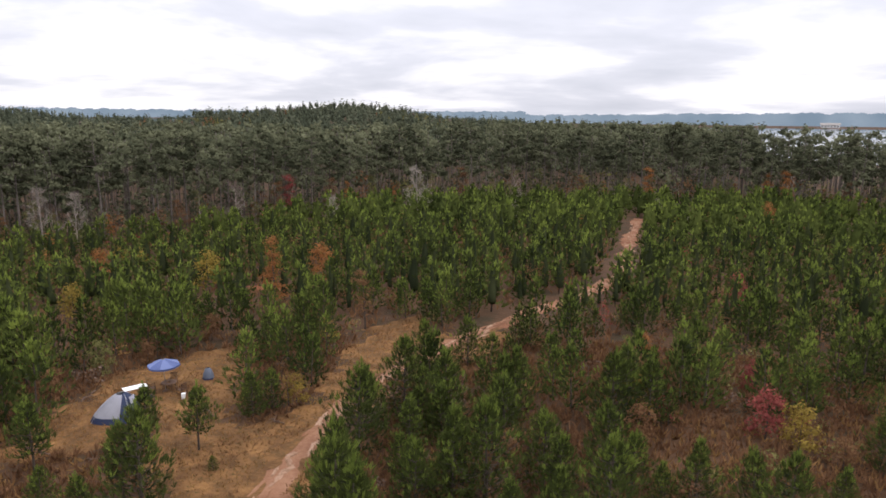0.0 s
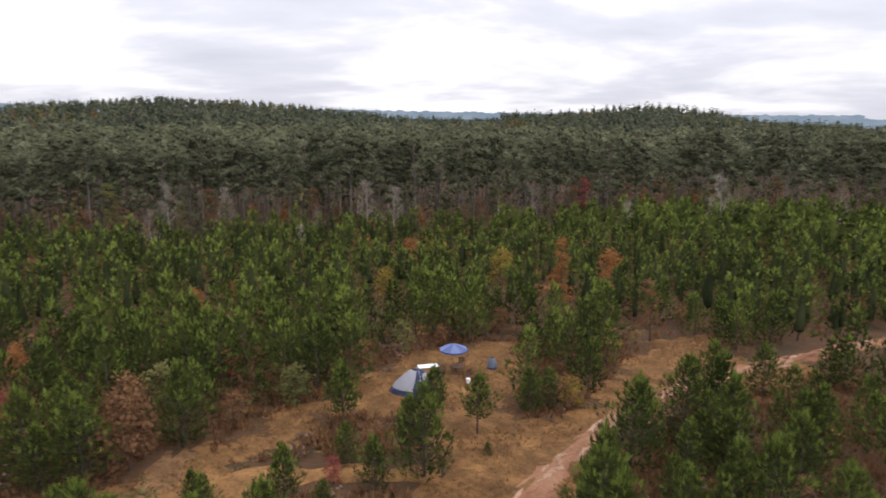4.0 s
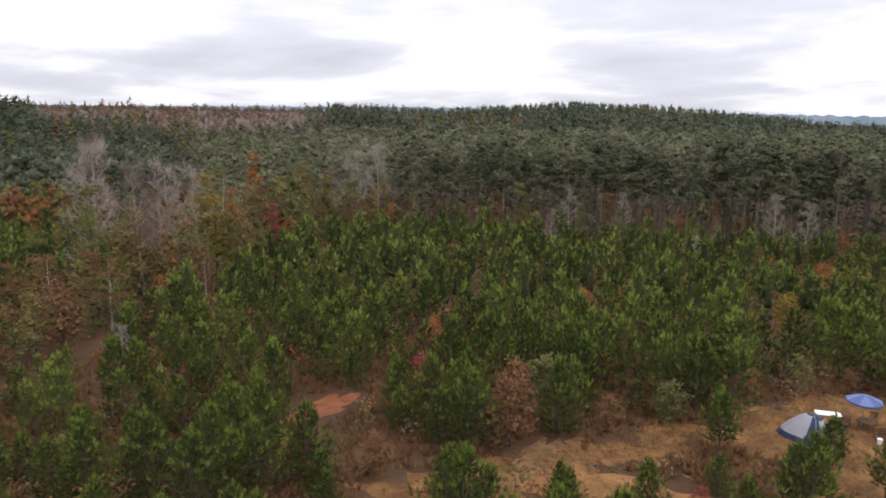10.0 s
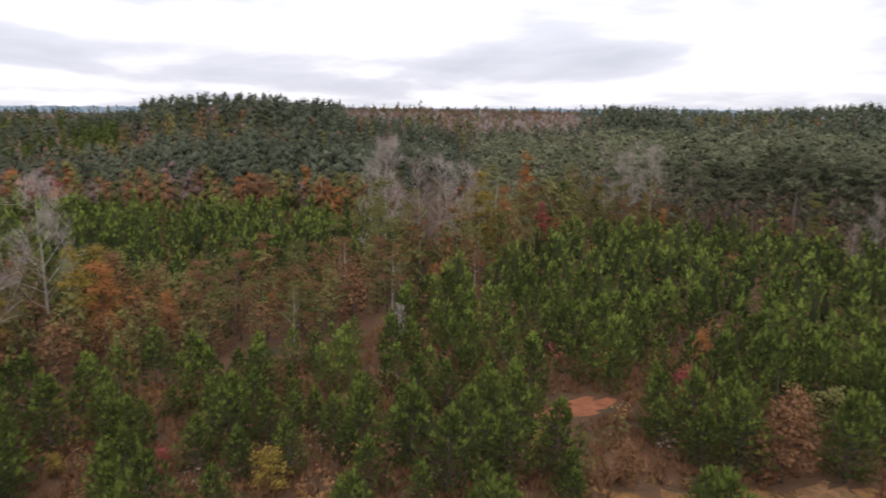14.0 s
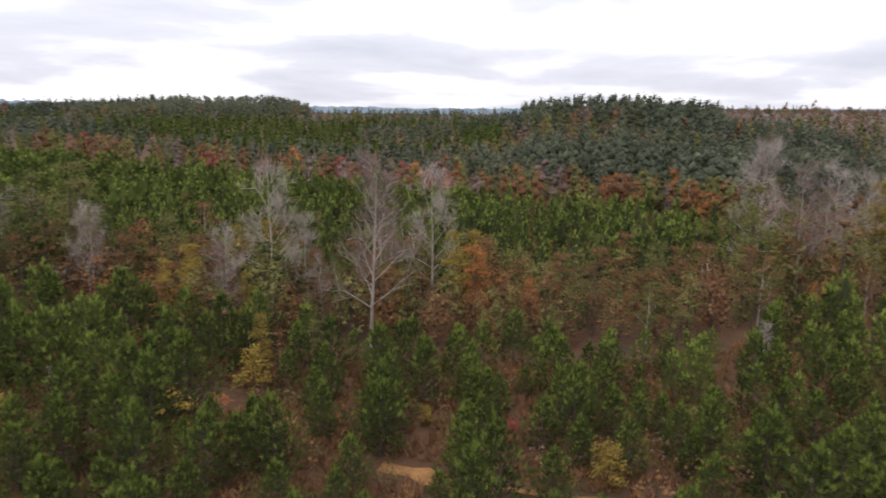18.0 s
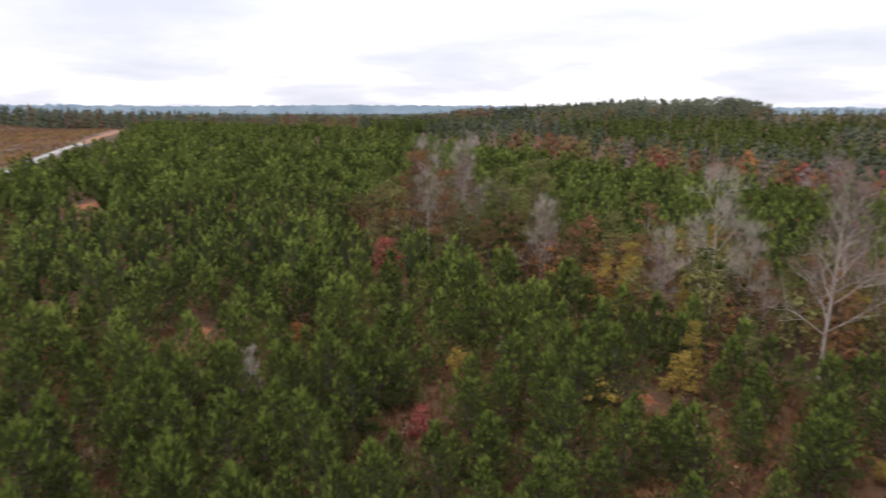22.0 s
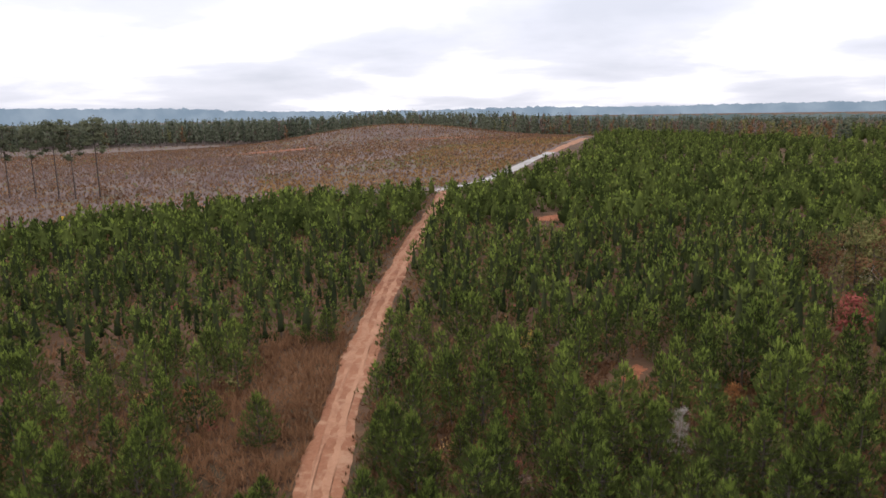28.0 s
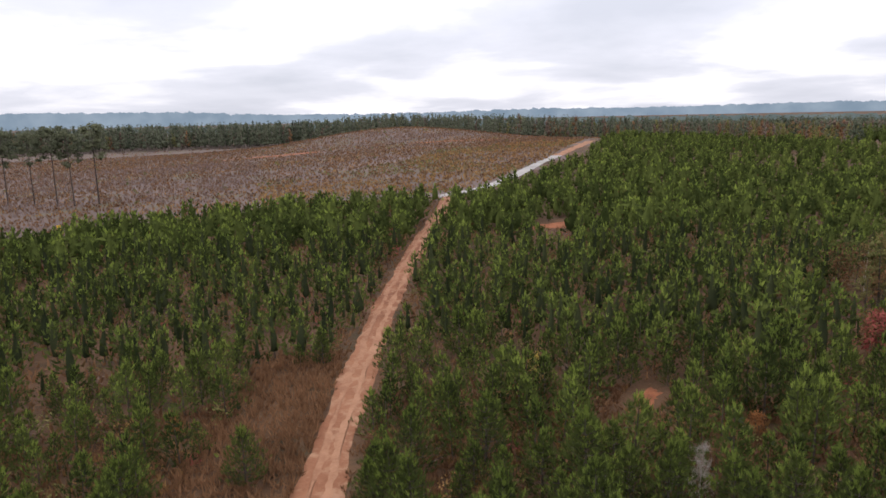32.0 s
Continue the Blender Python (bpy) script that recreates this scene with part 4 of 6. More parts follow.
SEEN_AZ = (48, 312)
HERO_PINES = ((-15.2, 39.0, 4.3), (-18.5, 39.5, 4.0), (-15.8, 32.5, 5.6), (-17.2, 33.5, 4.4), (-23.2, 35.6, 4.7), (-17.6, 30.1, 3.3), (-20.6, 31.9, 2.7), (-13.2, 43.7, 3.4), (-12.2, 44.8, 3.2),
              (-5.4, 38.3, 6.0), (-3.0, 43.6, 5.8), (-1.9, 50.6, 4.9), (-5.9, 33.2, 3.8), (5.2, 35.1, 4.6), (9.0, 36.4, 4.6), (-31.7, 5.1, 2.7), (-28.1, 19.2, 3.1), (5.4, -43.0, 3.5), (3.1, -47.0, 4.9), (-1.9, -48.1, 5.3), (-13.5, 36.5, 1.0), (-22.0, 33.6, 1.2), (-20.6, 26.1, 3.9), (-18.9, 27.0, 1.9), (-24.7, 24.0, 2.5), (0.3, 36.5, 2.2), (5.7, 39.2, 3.0), (3.4, 42.0, 4.1),
              (1.5, 54.0, 4.3), (-27.5, 18.5, 3.4), (-23.3, 23.3, 3.0), (-31.0, 8.2, 2.8), (-29.8, 12.6, 2.7), (-36.7, -10.3, 3.3), (-37.0, -6.7, 3.5), (-23.9, -21.3, 3.4), (-26.8, -14.9, 2.8), (-29.3, -10.4, 2.2), (-5.4, -32.8, 3.4),
              (-16.3, -28.2, 3.5), (-2.3, -40.6, 3.4), (-5.1, -44.0, 4.5), (13.9, -46.2, 4.3), (12.5, -67.1, 3.8))
SHRUBS = (("yellow", -28.0, 78.1, 4.8), ("yellow", -37.1, 65.6, 3.9), ("red", 20.1, 41.3, 3.5), ("yellow", 21.4, 39.6, 3.3), ("red", 31.3, 73.8, 3.6), ("red", 23.9, 52.2, 1.6), ("yellow", -10.7, 45.6, 2.6), ("yellow", -37.7, -26.5, 3.6), ("red", -38.3, -64.8, 4.6), ("orange", -51.0, 51.6, 2.9), ("orange", -51.0, 56.5, 2.8), ("orange", -43.7, 84.3, 3.8), ("orange", -16.6, 86.0, 4.5), ("red", -20.0, 29.6, 1.7), ("olive", -29.0, 37.8, 2.7), ("russet", -35.1, 29.0, 4.1), ("russet", -28.5, 46.5, 2.4),
          ("red", 22.5, 49.5, 2.0), ("orange", 16.5, 56.9, 2.3), ("orange", 60.3, 131.5, 4.8), ("russet", 11.9, 40.7, 2.8), ("russet", 22.9, 37.5, 2.2), ("orange", -17.1, 93.0, 2.8), ("russet", 3.5, 37.6, 2.4), ("russet", 48.9, 91.8, 3.1),
          ("russet", -31.2, 25.7, 4.9), ("red", -42.3, 25.9, 2.7), ("russet", -32.4, 16.8, 2.7), ("olive", -28.1, 37.2, 3.3), ("orange", -50.8, 32.4, 2.7), ("olive", -35.3, 32.2, 3.9), ("yellow", -34.3, -2.6, 2.8), ("red", -36.9, -8.4, 1.8),
          ("orange", -79.5, 3.7, 4.0), ("red", -20.4, -32.0, 2.4), ("yellow", -27.9, -38.1, 2.5), ("orange", -21.4, -51.3, 2.0), ("yellow", -37.7, -14.1, 1.5), ("orange", 21.3, -53.4, 1.9), ("olive", 37.0, -67.5, 1.7), ("russet", -38.6, -65.8, 4.5), ("russet", -24.5, 53.5, 2.2), ("olive", -27.0, 51.0, 3.0), ("russet", -21.5, 60.0, 2.6), ("russet", -30.0, 33.0, 2.4))
# open ground beside and before the bright autumn shrubs: x, y, depth
CLEAR_SIGHT = ((20.1, 41.3, 8), (21.4, 39.6, 6), (31.3, 73.8, 5), (-28, 78.1, 9), (-18.4, 70.4, 8), (-37.1, 65.6, 8), (-8.1, 64, 5), (-37.7, -26.5, 3), (-38.3, -64.8, 4), (14, 40, 5), (27, 44, 6), (-42.3, 17.4, 7), (-41.5, 19.5, 6), (-58.5, 40.8, 4), (-23.4, -44.8, 3), (-15.6, -58.2, 7), (-20, -130.2, 20), (-17, -131, 20), (-36.4, -28.4, 3))
gxp, gyp = grid_points(2.6, -330, 150, -345, 185, 0.7, prng)
ap, rp = azr(gxp, gyp)
young = regions(gxp, gyp)[0]
gap = 0.6 * patchy(gxp, gyp, 0.34) + 0.4 * patchy(gxp, gyp, 0.11, 3.0) + prng.normal(0, 0.13, len(gxp))
density = np.where(rp < 70, np.interp(ap, (100, 135), (0.33, 0.20)), np.interp(ap, (225, 245), (0.20, 0.08))) + np.where((ap < 84) & (rp < 72), 0.14, 0)
keep = young & (ap > SEEN_AZ[0]) & (ap < SEEN_AZ[1]) & (rp > 26.5) & (road_gap(gxp, gyp) > 0) & (gap > density)
keep &= ~inside(gxp, gyp, LAWN)
keep &= (rp < 110) | (prng.random(len(gxp)) < np.where(rp < 150, 0.85, 0.68))
for hx, hy, hh in CLEAR_SIGHT + tuple((s[1], s[2], 2.5) for s in SHRUBS):
    q = hh / math.hypot(hx, hy)
    keep &= poly_dist(gxp, gyp, ((hx, hy), (hx - hx * q, hy - hy * q))) > 1.9
for hx, hy, hh in HERO_PINES:
    keep &= np.hypot(gxp - hx, gyp - hy) > 1.9
px_, py_, pr = gxp[keep], gyp[keep], rp[keep]
psize = prng.uniform(0.55, 1.28, len(px_)) * (0.88 + 0.3 * patchy(px_, py_, 0.05, 2.0)) * np.interp(pr, (170, 230), (1.0, 0.72))

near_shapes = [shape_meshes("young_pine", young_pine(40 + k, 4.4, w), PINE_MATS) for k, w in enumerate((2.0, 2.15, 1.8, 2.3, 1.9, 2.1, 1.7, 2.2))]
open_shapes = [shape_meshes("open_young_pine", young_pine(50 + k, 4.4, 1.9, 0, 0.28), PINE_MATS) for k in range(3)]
order = np.argsort(pr)
N_NEAR = 300 - len(HERO_PINES)
sizes = ("small", "medium-sized", "tall")
for x, y, h in HERO_PINES:
    lab = "green pine sapling standing alone in dry grass" if h < 3.5 else "young green pine with bare lower trunk in the clearing"
    plant("young_pine", open_shapes[prng.integers(3)] if 3.6 < h < 5 and x < -10 else near_shapes[prng.integers(8)], None, x, y, h / 4.4, prng.uniform(0, 6.28), lab, "pine tree", "young pines near the camp and track")
for i in order[:N_NEAR]:
    s = psize[i]
    lab = "%s young green pine rising from brown grass" % sizes[int(s > 0.85) + int(s > 1.08)]
    plant("young_pine", near_shapes[prng.integers(8)], None, px_[i], py_[i], s, prng.uniform(0, 6.28), lab, "pine tree", "young pines near the camp and track")
rest = order[N_NEAR:]
midsel, farsel, endsel = rest[pr[rest] < 70], rest[(pr[rest] >= 70) & (pr[rest] < 122)], rest[pr[rest] >= 122]
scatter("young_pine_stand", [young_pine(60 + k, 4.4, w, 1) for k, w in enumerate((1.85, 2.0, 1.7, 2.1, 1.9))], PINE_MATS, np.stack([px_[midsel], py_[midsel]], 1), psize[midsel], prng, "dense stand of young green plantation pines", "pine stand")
scatter("young_pine_stand_far", [young_pine(80 + k, 4.4, w, 2) for k, w in enumerate((1.9, 2.05, 1.8, 2.1))], PINE_MATS, np.stack([px_[farsel], py_[farsel]], 1), psize[farsel], prng, "far rows of young green plantation pines", "pine stand", squash=prng.uniform(0.95, 1.15, len(farsel)))
scatter("young_pine_stand_farthest", [young_pine(90 + k, 4.4, w, 3) for k, w in enumerate((2.0, 2.1, 1.85, 2.15))], PINE_MATS, np.stack([px_[endsel], py_[endsel]], 1), psize[endsel], prng, "young plantation pines over the far rise", "pine stand", squash=prng.uniform(1.05, 1.3, len(endsel)))

# ---------------------------------------------------------------- tall woods
wrng = np.random.default_rng(9)
OLD_MATS = (M_BARK_GREY, M_NEEDLE_OLD)
FAR_MATS = (M_BARK_GREY, M_NEEDLE_HAZED)
edge_az = np.concatenate([np.arange(50, 84, 0.85), np.arange(84, 151, 1.0)])
mature_shapes = [shape_meshes("mature_pine", mature_pine(100 + k, 18.0), OLD_MATS) for k in range(7)]
for a in edge_az:
    r = np.interp(a, EDGE_AZ, EDGE_R) + wrng.uniform(0.5, 7)
    a2 = radians(a + wrng.normal(0, 0.25))
    tall = np.interp(a, (50, 70, 85, 110, 150), (0.90, 1.0, 0.96, 0.94, 0.88)) * wrng.uniform(0.8, 1.12)
    plant("mature_pine", mature_shapes[wrng.integers(7)], None, r * math.cos(a2), r * math.sin(a2), tall, wrng.uniform(0, 6.28), "tall dark pine with bare grey trunk at the wood edge", "pine tree", "tall pines along the wood edge")

wx_, wy_ = grid_points(4.6, -420, 330, -20, 400, 1.3, wrng)
wa, wr = azr(wx_, wy_)
wood = regions(wx_, wy_)[3] & (wa > 44) & (wa < 166) & (wr > np.interp(wa, EDGE_AZ, EDGE_R) + 6) & (wr < np.where(wa < 66, 225, np.where(wa < 78, 290, 262))) & (height(wx_, wy_) > -4.7)
wood &= (wr < 180) | (wrng.random(len(wx_)) < 0.5)
xy = np.stack([wx_[wood], wy_[wood]], 1)
sc = wrng.uniform(0.7, 1.12, len(xy)) * np.interp(wa[wood], (44, 70, 85, 110, 150, 166), (0.84, 0.98, 0.94, 0.92, 0.86, 0.72))
scatter("pine_wood", [mature_pine(120 + k, 18.0, 1, 0.2 + 0.06 * k) for k in range(5)], OLD_MATS, xy, sc, wrng, "dense dark wood of tall pines", "wood")
# understorey of autumn saplings under the wood edge
ux_, uy_ = grid_points(2.6, -140, 130, 40, 200, 0.9, wrng)
ua, ur = azr(ux_, uy_)
ue = ur - np.interp(ua, EDGE_AZ, EDGE_R)
us = (ua > 48) & (ua < 153) & (ue > -1.5) & (ue < 13) & (wrng.random(len(ua)) < np.where(ue < 4, 0.55, 0.8))
uxy = np.stack([ux_[us], uy_[us]], 1)
uk = np.where(ue[us] > 4, 8, wrng.integers(0, 10, len(uxy)))
for nm, mt, s5 in (("olive_understorey", M_OLIVE, uk < 3), ("russet_understorey", M_RUSSET, (uk >= 3) & (uk < 6)), ("pine_understorey", M_NEEDLE_OLD, uk >= 6)):
    scatter(nm, [clump_tree(180 + k, 6.5, 1.9, 70, 0.48, 0.03) for k in range(4)], (M_BARK, mt), uxy[s5], wrng.uniform(0.45, 1.35, s5.sum()), wrng, "saplings and brush under the tall pines", "understorey")
lx_, ly_ = grid_points(6.5, 10, 210, 130, 400, 1.8, wrng)
la, lr = azr(lx_, ly_)
ls = ((la > 66.5) & (la < 87) & (lr > 262) & (lr < 385)) | ((la > 46) & (la <= 66.5) & (lr > 180) & (lr < 290))
scatter("lakeside_wood", [canopy_tree(135 + k, 19.5, 2.8, 5, 0.45, 0.2 * (k % 2), 120, 0.6, True) for k in range(5)], OLD_MATS, np.stack([lx_[ls], ly_[ls]], 1), wrng.uniform(0.85, 1.1, ls.sum()) * np.where(la[ls] > 66.5, 1.0, 0.7), wrng, "dark wood before the lake shore", "wood")

fx_, fy_ = grid_points(6.9, -760, 420, -620, 700, 2.3, wrng)
gx2, gy2 = grid_points(5.2, -400, -120, -180, 60, 1.6, wrng)
ga2, gr2 = azr(gx2, gy2)
more = (ga2 > 168) & (ga2 < 196) & (gr2 > 140) & (gr2 < 345)
fx_, fy_ = np.concatenate([fx_, gx2[more]]), np.concatenate([fy_, gy2[more]])
fa, fr = azr(fx_, fy_)
far = regions(fx_, fy_)[3] & (fr < 620) & (height(fx_, fy_) > -4.7) & (((fa > 74) & (fa <= 166) & (fr > 260)) | ((fa > 166) & (fa < 247)))
# a young plantation on the slope and an open cut-over hillside
pale = (fa > 194) & (fa < 240) & (fr > 235) & (fr < 430) & (patchy(fx_, fy_, 0.03, 2.0) < 0.62)
far &= ~(old_cut(fx_, fy_) & (wrng.random(len(fx_)) < 0.93)) & ((fr < 520) | (wrng.random(len(fx_)) < 0.7))
far &= ~((fa > 227) & (fr > 430)) & ~((fa > 190) & (fa < 209) & (fr > 470) & (wrng.random(len(fx_)) < 0.6))
slope = far & pale
far &= ~pale
xy, fa, fr = np.stack([fx_[far], fy_[far]], 1), fa[far], fr[far]
mixn = patchy(xy[:, 0], xy[:, 1], 0.03, 1.0) + wrng.normal(0, 0.13, len(xy))
broad = (mixn > np.where(fa > 194, 0.66, 0.8)) | ((fa > 166) & (wrng.random(len(xy)) < 0.06))
tallness = np.where(fr > 420, 0.8, 1.0) * np.where((fa > 156) & (fa < 177) & (fr > 200), 0.65, 1.0) * np.where((fa > 209) & (fa < 226) & (fr > 480), 1.12, np.where(fa > 192, 0.68, 1.0))
wsize = wrng.uniform(0.62, 1.08, len(xy)) * tallness
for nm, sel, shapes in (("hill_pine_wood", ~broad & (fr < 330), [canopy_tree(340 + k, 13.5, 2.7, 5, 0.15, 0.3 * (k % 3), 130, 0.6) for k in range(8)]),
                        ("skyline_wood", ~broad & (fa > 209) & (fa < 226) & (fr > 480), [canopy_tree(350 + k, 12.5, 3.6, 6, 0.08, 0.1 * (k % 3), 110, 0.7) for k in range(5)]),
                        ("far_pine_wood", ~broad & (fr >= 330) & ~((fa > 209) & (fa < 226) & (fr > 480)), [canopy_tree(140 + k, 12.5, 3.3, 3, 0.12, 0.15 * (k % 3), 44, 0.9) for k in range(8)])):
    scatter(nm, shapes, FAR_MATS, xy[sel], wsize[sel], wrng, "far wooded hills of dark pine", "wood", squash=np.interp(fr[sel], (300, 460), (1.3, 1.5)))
ox, oy = grid_points(5.0, -600, -300, -20, 260, 1.6, wrng)
oc = old_cut(ox, oy) & (wrng.random(len(ox)) < 0.8)
ok_ = wrng.integers(0, 6, len(ox))
for nm, mt, q in (("cutover_russet_brush", M_RUSSET, oc & (ok_ < 2)), ("cutover_bare_brush", M_TWIG, oc & (ok_ >= 2) & (ok_ < 5)), ("cutover_olive_brush", M_OLIVE, oc & (ok_ == 5))):
    scatter(nm, [canopy_tree(360 + k, 3.0, 1.8, 2, 0.05, 0.0, 24, 0.6) for k in range(3)], (M_TWIG, mt), np.stack([ox[q], oy[q]], 1), wrng.uniform(0.4, 1.3, q.sum()), wrng, "brush on a far cut-over slope", "brush")
sxy = np.stack([fx_[slope], fy_[slope]], 1)
sxy = np.concatenate([sxy, sxy + wrng.normal(0, 2.6, sxy.shape), sxy + wrng.normal(0, 2.6, sxy.shape)])
scatter("far_young_pines", [canopy_tree(145 + k, 5.5, 1.9, 1, 0.1, 1.0, 16, 0.8) for k in range(4)], (M_BARK, M_NEEDLE), sxy, wrng.uniform(0.7, 1.2, len(sxy)), wrng, "far slope planted with young pines", "pine stand")
bidx = np.nonzero(broad)[0]
kind3 = wrng.choice(5, len(bidx), p=[0.3, 0.3, 0.12, 0.13, 0.15])
for nm, mt, sel in (("far_olive_wood", M_OLIVE, kind3 < 2), ("far_russet_wood", M_RUSSET, (kind3 == 2) | (kind3 == 3)), ("far_bare_wood", M_PINK, kind3 == 4)):
    q = bidx[sel]
    scatter(nm, [canopy_tree(160 + k, 11, 3.0, 4, 0.1, 0.0, 100, 0.62) for k in range(5)], (M_BARK, mt), xy[q], wrng.uniform(0.6, 1.05, len(q)) * np.where(fa[q] > 192, 0.75, 0.95), wrng, "far autumn broadleaf trees among the hills", "wood")

# low woods on the plain behind the first ridges
hx2, hy2 = grid_points(9.0, -640, 260, -800, 800, 3.0, wrng)
ha2, hr2 = azr(hx2, hy2)
hs = (hr2 > 600) & (hr2 < 780) & (((ha2 > 76) & (ha2 < 110)) | ((ha2 > 218) & (ha2 < 262))) & (height(hx2, hy2) > -4.7)
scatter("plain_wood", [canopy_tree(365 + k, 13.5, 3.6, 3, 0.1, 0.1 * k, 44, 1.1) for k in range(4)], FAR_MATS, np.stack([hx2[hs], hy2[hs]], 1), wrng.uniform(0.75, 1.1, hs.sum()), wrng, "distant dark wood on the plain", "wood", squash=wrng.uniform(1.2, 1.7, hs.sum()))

# far wood across the clear-cut
cx_, cy_ = grid_points(5.6, -560, 640, -900, -230, 2.0, wrng)
ca, cr = azr(cx_, cy_)
cfront = np.interp(ca, (230, 250, 266, 270, 276, 282, 290, 318), (470, 480, 500, 515, 515, 560, 600, 610))
sel = (ca > 230) & (ca < 318) & (cr > cfront) & (cr < cfront + 90)
autumn = sel & (wrng.random(len(ca)) < np.interp(ca, (230, 250, 258, 264), (0.7, 0.65, 0.4, 0.12)))
sel &= ~autumn
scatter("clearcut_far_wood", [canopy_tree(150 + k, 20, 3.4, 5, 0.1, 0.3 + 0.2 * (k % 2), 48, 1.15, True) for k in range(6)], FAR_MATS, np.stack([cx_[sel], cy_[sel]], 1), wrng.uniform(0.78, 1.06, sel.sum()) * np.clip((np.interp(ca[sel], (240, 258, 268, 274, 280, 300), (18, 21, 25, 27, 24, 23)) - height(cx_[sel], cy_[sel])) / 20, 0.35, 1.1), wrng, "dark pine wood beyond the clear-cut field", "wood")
wk = wrng.integers(0, 4, len(ca))
for nm, mt, q in (("far_russet_trees", M_RUSSET, autumn & (wk < 1)), ("far_olive_trees", M_OLIVE, autumn & (wk == 1)), ("far_bare_trees", M_TWIG, autumn & (wk > 1))):
    scatter(nm, [canopy_tree(155 + k, 18, 3.4, 4, 0.15, 0.0, 130, 0.7, True) for k in range(4)], (M_BARK, mt), np.stack([cx_[q], cy_[q]], 1), wrng.uniform(0.6, 1.1, q.sum()) * np.interp(ca[q], (250, 262), (0.72, 0.95)), wrng, "far autumn trees beyond the plantation", "wood")

# ---------------------------------------------------------------- autumn bands
drng = np.random.default_rng(17)
LEAF = {"olive": M_OLIVE, "russet": M_RUSSET, "orange": M_ORANGE, "red": M_RED, "yellow": M_YELLOW}
leaf_shapes = {}
for c, mt in LEAF.items():
    base = [leafy_tree(200 + k, 9.0, 2.7, 0, 1.0 if k else 0.7) for k in range(3)] if c in ("olive", "russet") else [leafy_tree(230 + k, 9.0, 1.7, 0, 1.5, 0.12) for k in range(3)]
    leaf_shapes[c] = [shape_meshes(c + "_tree", b, (M_BARK_PALE if k == 0 and c in ("olive", "russet") else M_BARK, mt)) for k, b in enumerate(base)]
bare_shapes = [shape_meshes("bare_tree", bare_tree(260 + k, 14.0), (M_BARK_PALE, M_PINK if k % 2 else M_BARK_PALE)) for k in range(5)]
LABELS = {"olive": "broadleaf tree with dull olive-brown leaves", "russet": "broadleaf tree with thinning russet-brown leaves", "orange": "slender tree with bright orange autumn leaves", "red": "small maple with red autumn leaves", "yellow": "slender tree with yellow autumn leaves"}


def broadleaf(c, x, y, h, k=None):
    s = leaf_shapes[c]
    plant(c + "_leaved_tree", s[drng.integers(len(s)) if k is None else k], None, x, y, h / 9.0, drng.uniform(0, 6.28), LABELS[c], "autumn tree", c + " autumn trees")


BARE = ((-76.7, 69.8, 6.4), (-61.3, 83.6, 4.1), (-66.1, 94.8, 5.2), (-22.2, 130.9, 5.3), (11.3, 125.1, 5.0), (-21.2, 124.3, 5.7), (11.1, 127.1, 4.4), (40.9, 136.9, 4.5), (-55.7, 7.1, 3.9), (-52.6, 21.0, 1.5), (-103.7, -5.0, 3.3), (-14.1, -42.0, 3.3), (-14.6, -43.4, 3.7), (-32.8, -39.2, 1.9), (43.5, 126.8, 2.6), (-58.9, 7.6, 3.2), (-49.4, -23.1, 14.8), (-51.2, -33.3, 13.6), (-58.7, -21.0, 13.4), (-48.8, -51.1, 8.8), (-51, -67.8, 12), (-47.2, -35.4, 7.4), (-47.2, -69.3, 11), (-56, -25, 11.5), (-80.6, 13.1, 13.8), (-84.4, 17.2, 14), (-82.5, 15.5, 12), (-88.7, 21.2, 13), (-84.1, 9.0, 15.8), (-109.8, 52.8, 13.5), (-109.1, 57.5, 14.4), (-116, 69.5, 12.5), (-53, -31, 9.5), (-52.6, -62, 9.5), (-50.6, -74.7, 13.5), (-52.9, -70.5, 14), (-49.5, -52.2, 9.2), (-50.1, -37.4, 8.5), (-124.7, 13.7, 15), (-130.2, 58.7, 13.6), (-128.8, 65.7, 14.5), (-60.5, 101, 9), (-57, 104, 8), (-37, 119, 8.5), (-6.5, 137, 10), (14, 148, 8), (-86, 82, 9), (-80, 88, 8))
for x, y, h in BARE:
    plant("bare_tree", bare_shapes[drng.integers(5)], None, x, y, h / 14.0, drng.uniform(0, 6.28), "leafless pale grey tree with upswept twigs" if h > 10 else "small leafless grey tree", "bare tree", "bare trees of the creek band")
HERO_LEAF = (("orange", -18.4, 70.4, 7.8), ("russet", -8.1, 64.0, 5.8), 
             ("orange", -55.9, -16.1, 8.0), ("yellow", -56.6, -17.5, 8.6), ("yellow", -46.4, -38.2, 6.6), ("russet", -61.3, -6.7, 7.6), ("olive", -60.9, -1.6, 4.2), ("orange", -57.0, -11.2, 5.0), ("orange", -112.5, 35.9, 12), ("olive", -84.4, 6.0, 9.5), ("olive", -111.3, 43.8, 11.8),
             ("russet", -48.9, -74.6, 12), ("olive", -54.4, -59.6, 10.8), ("russet", -54.4, -72.0, 11), ("red", -55.6, -52.2, 6.4), ("yellow", -86, 22.5, 10), ("orange", -100, 55, 6), ("red", -52, -45, 4), ("orange", -14, 72, 4.5))
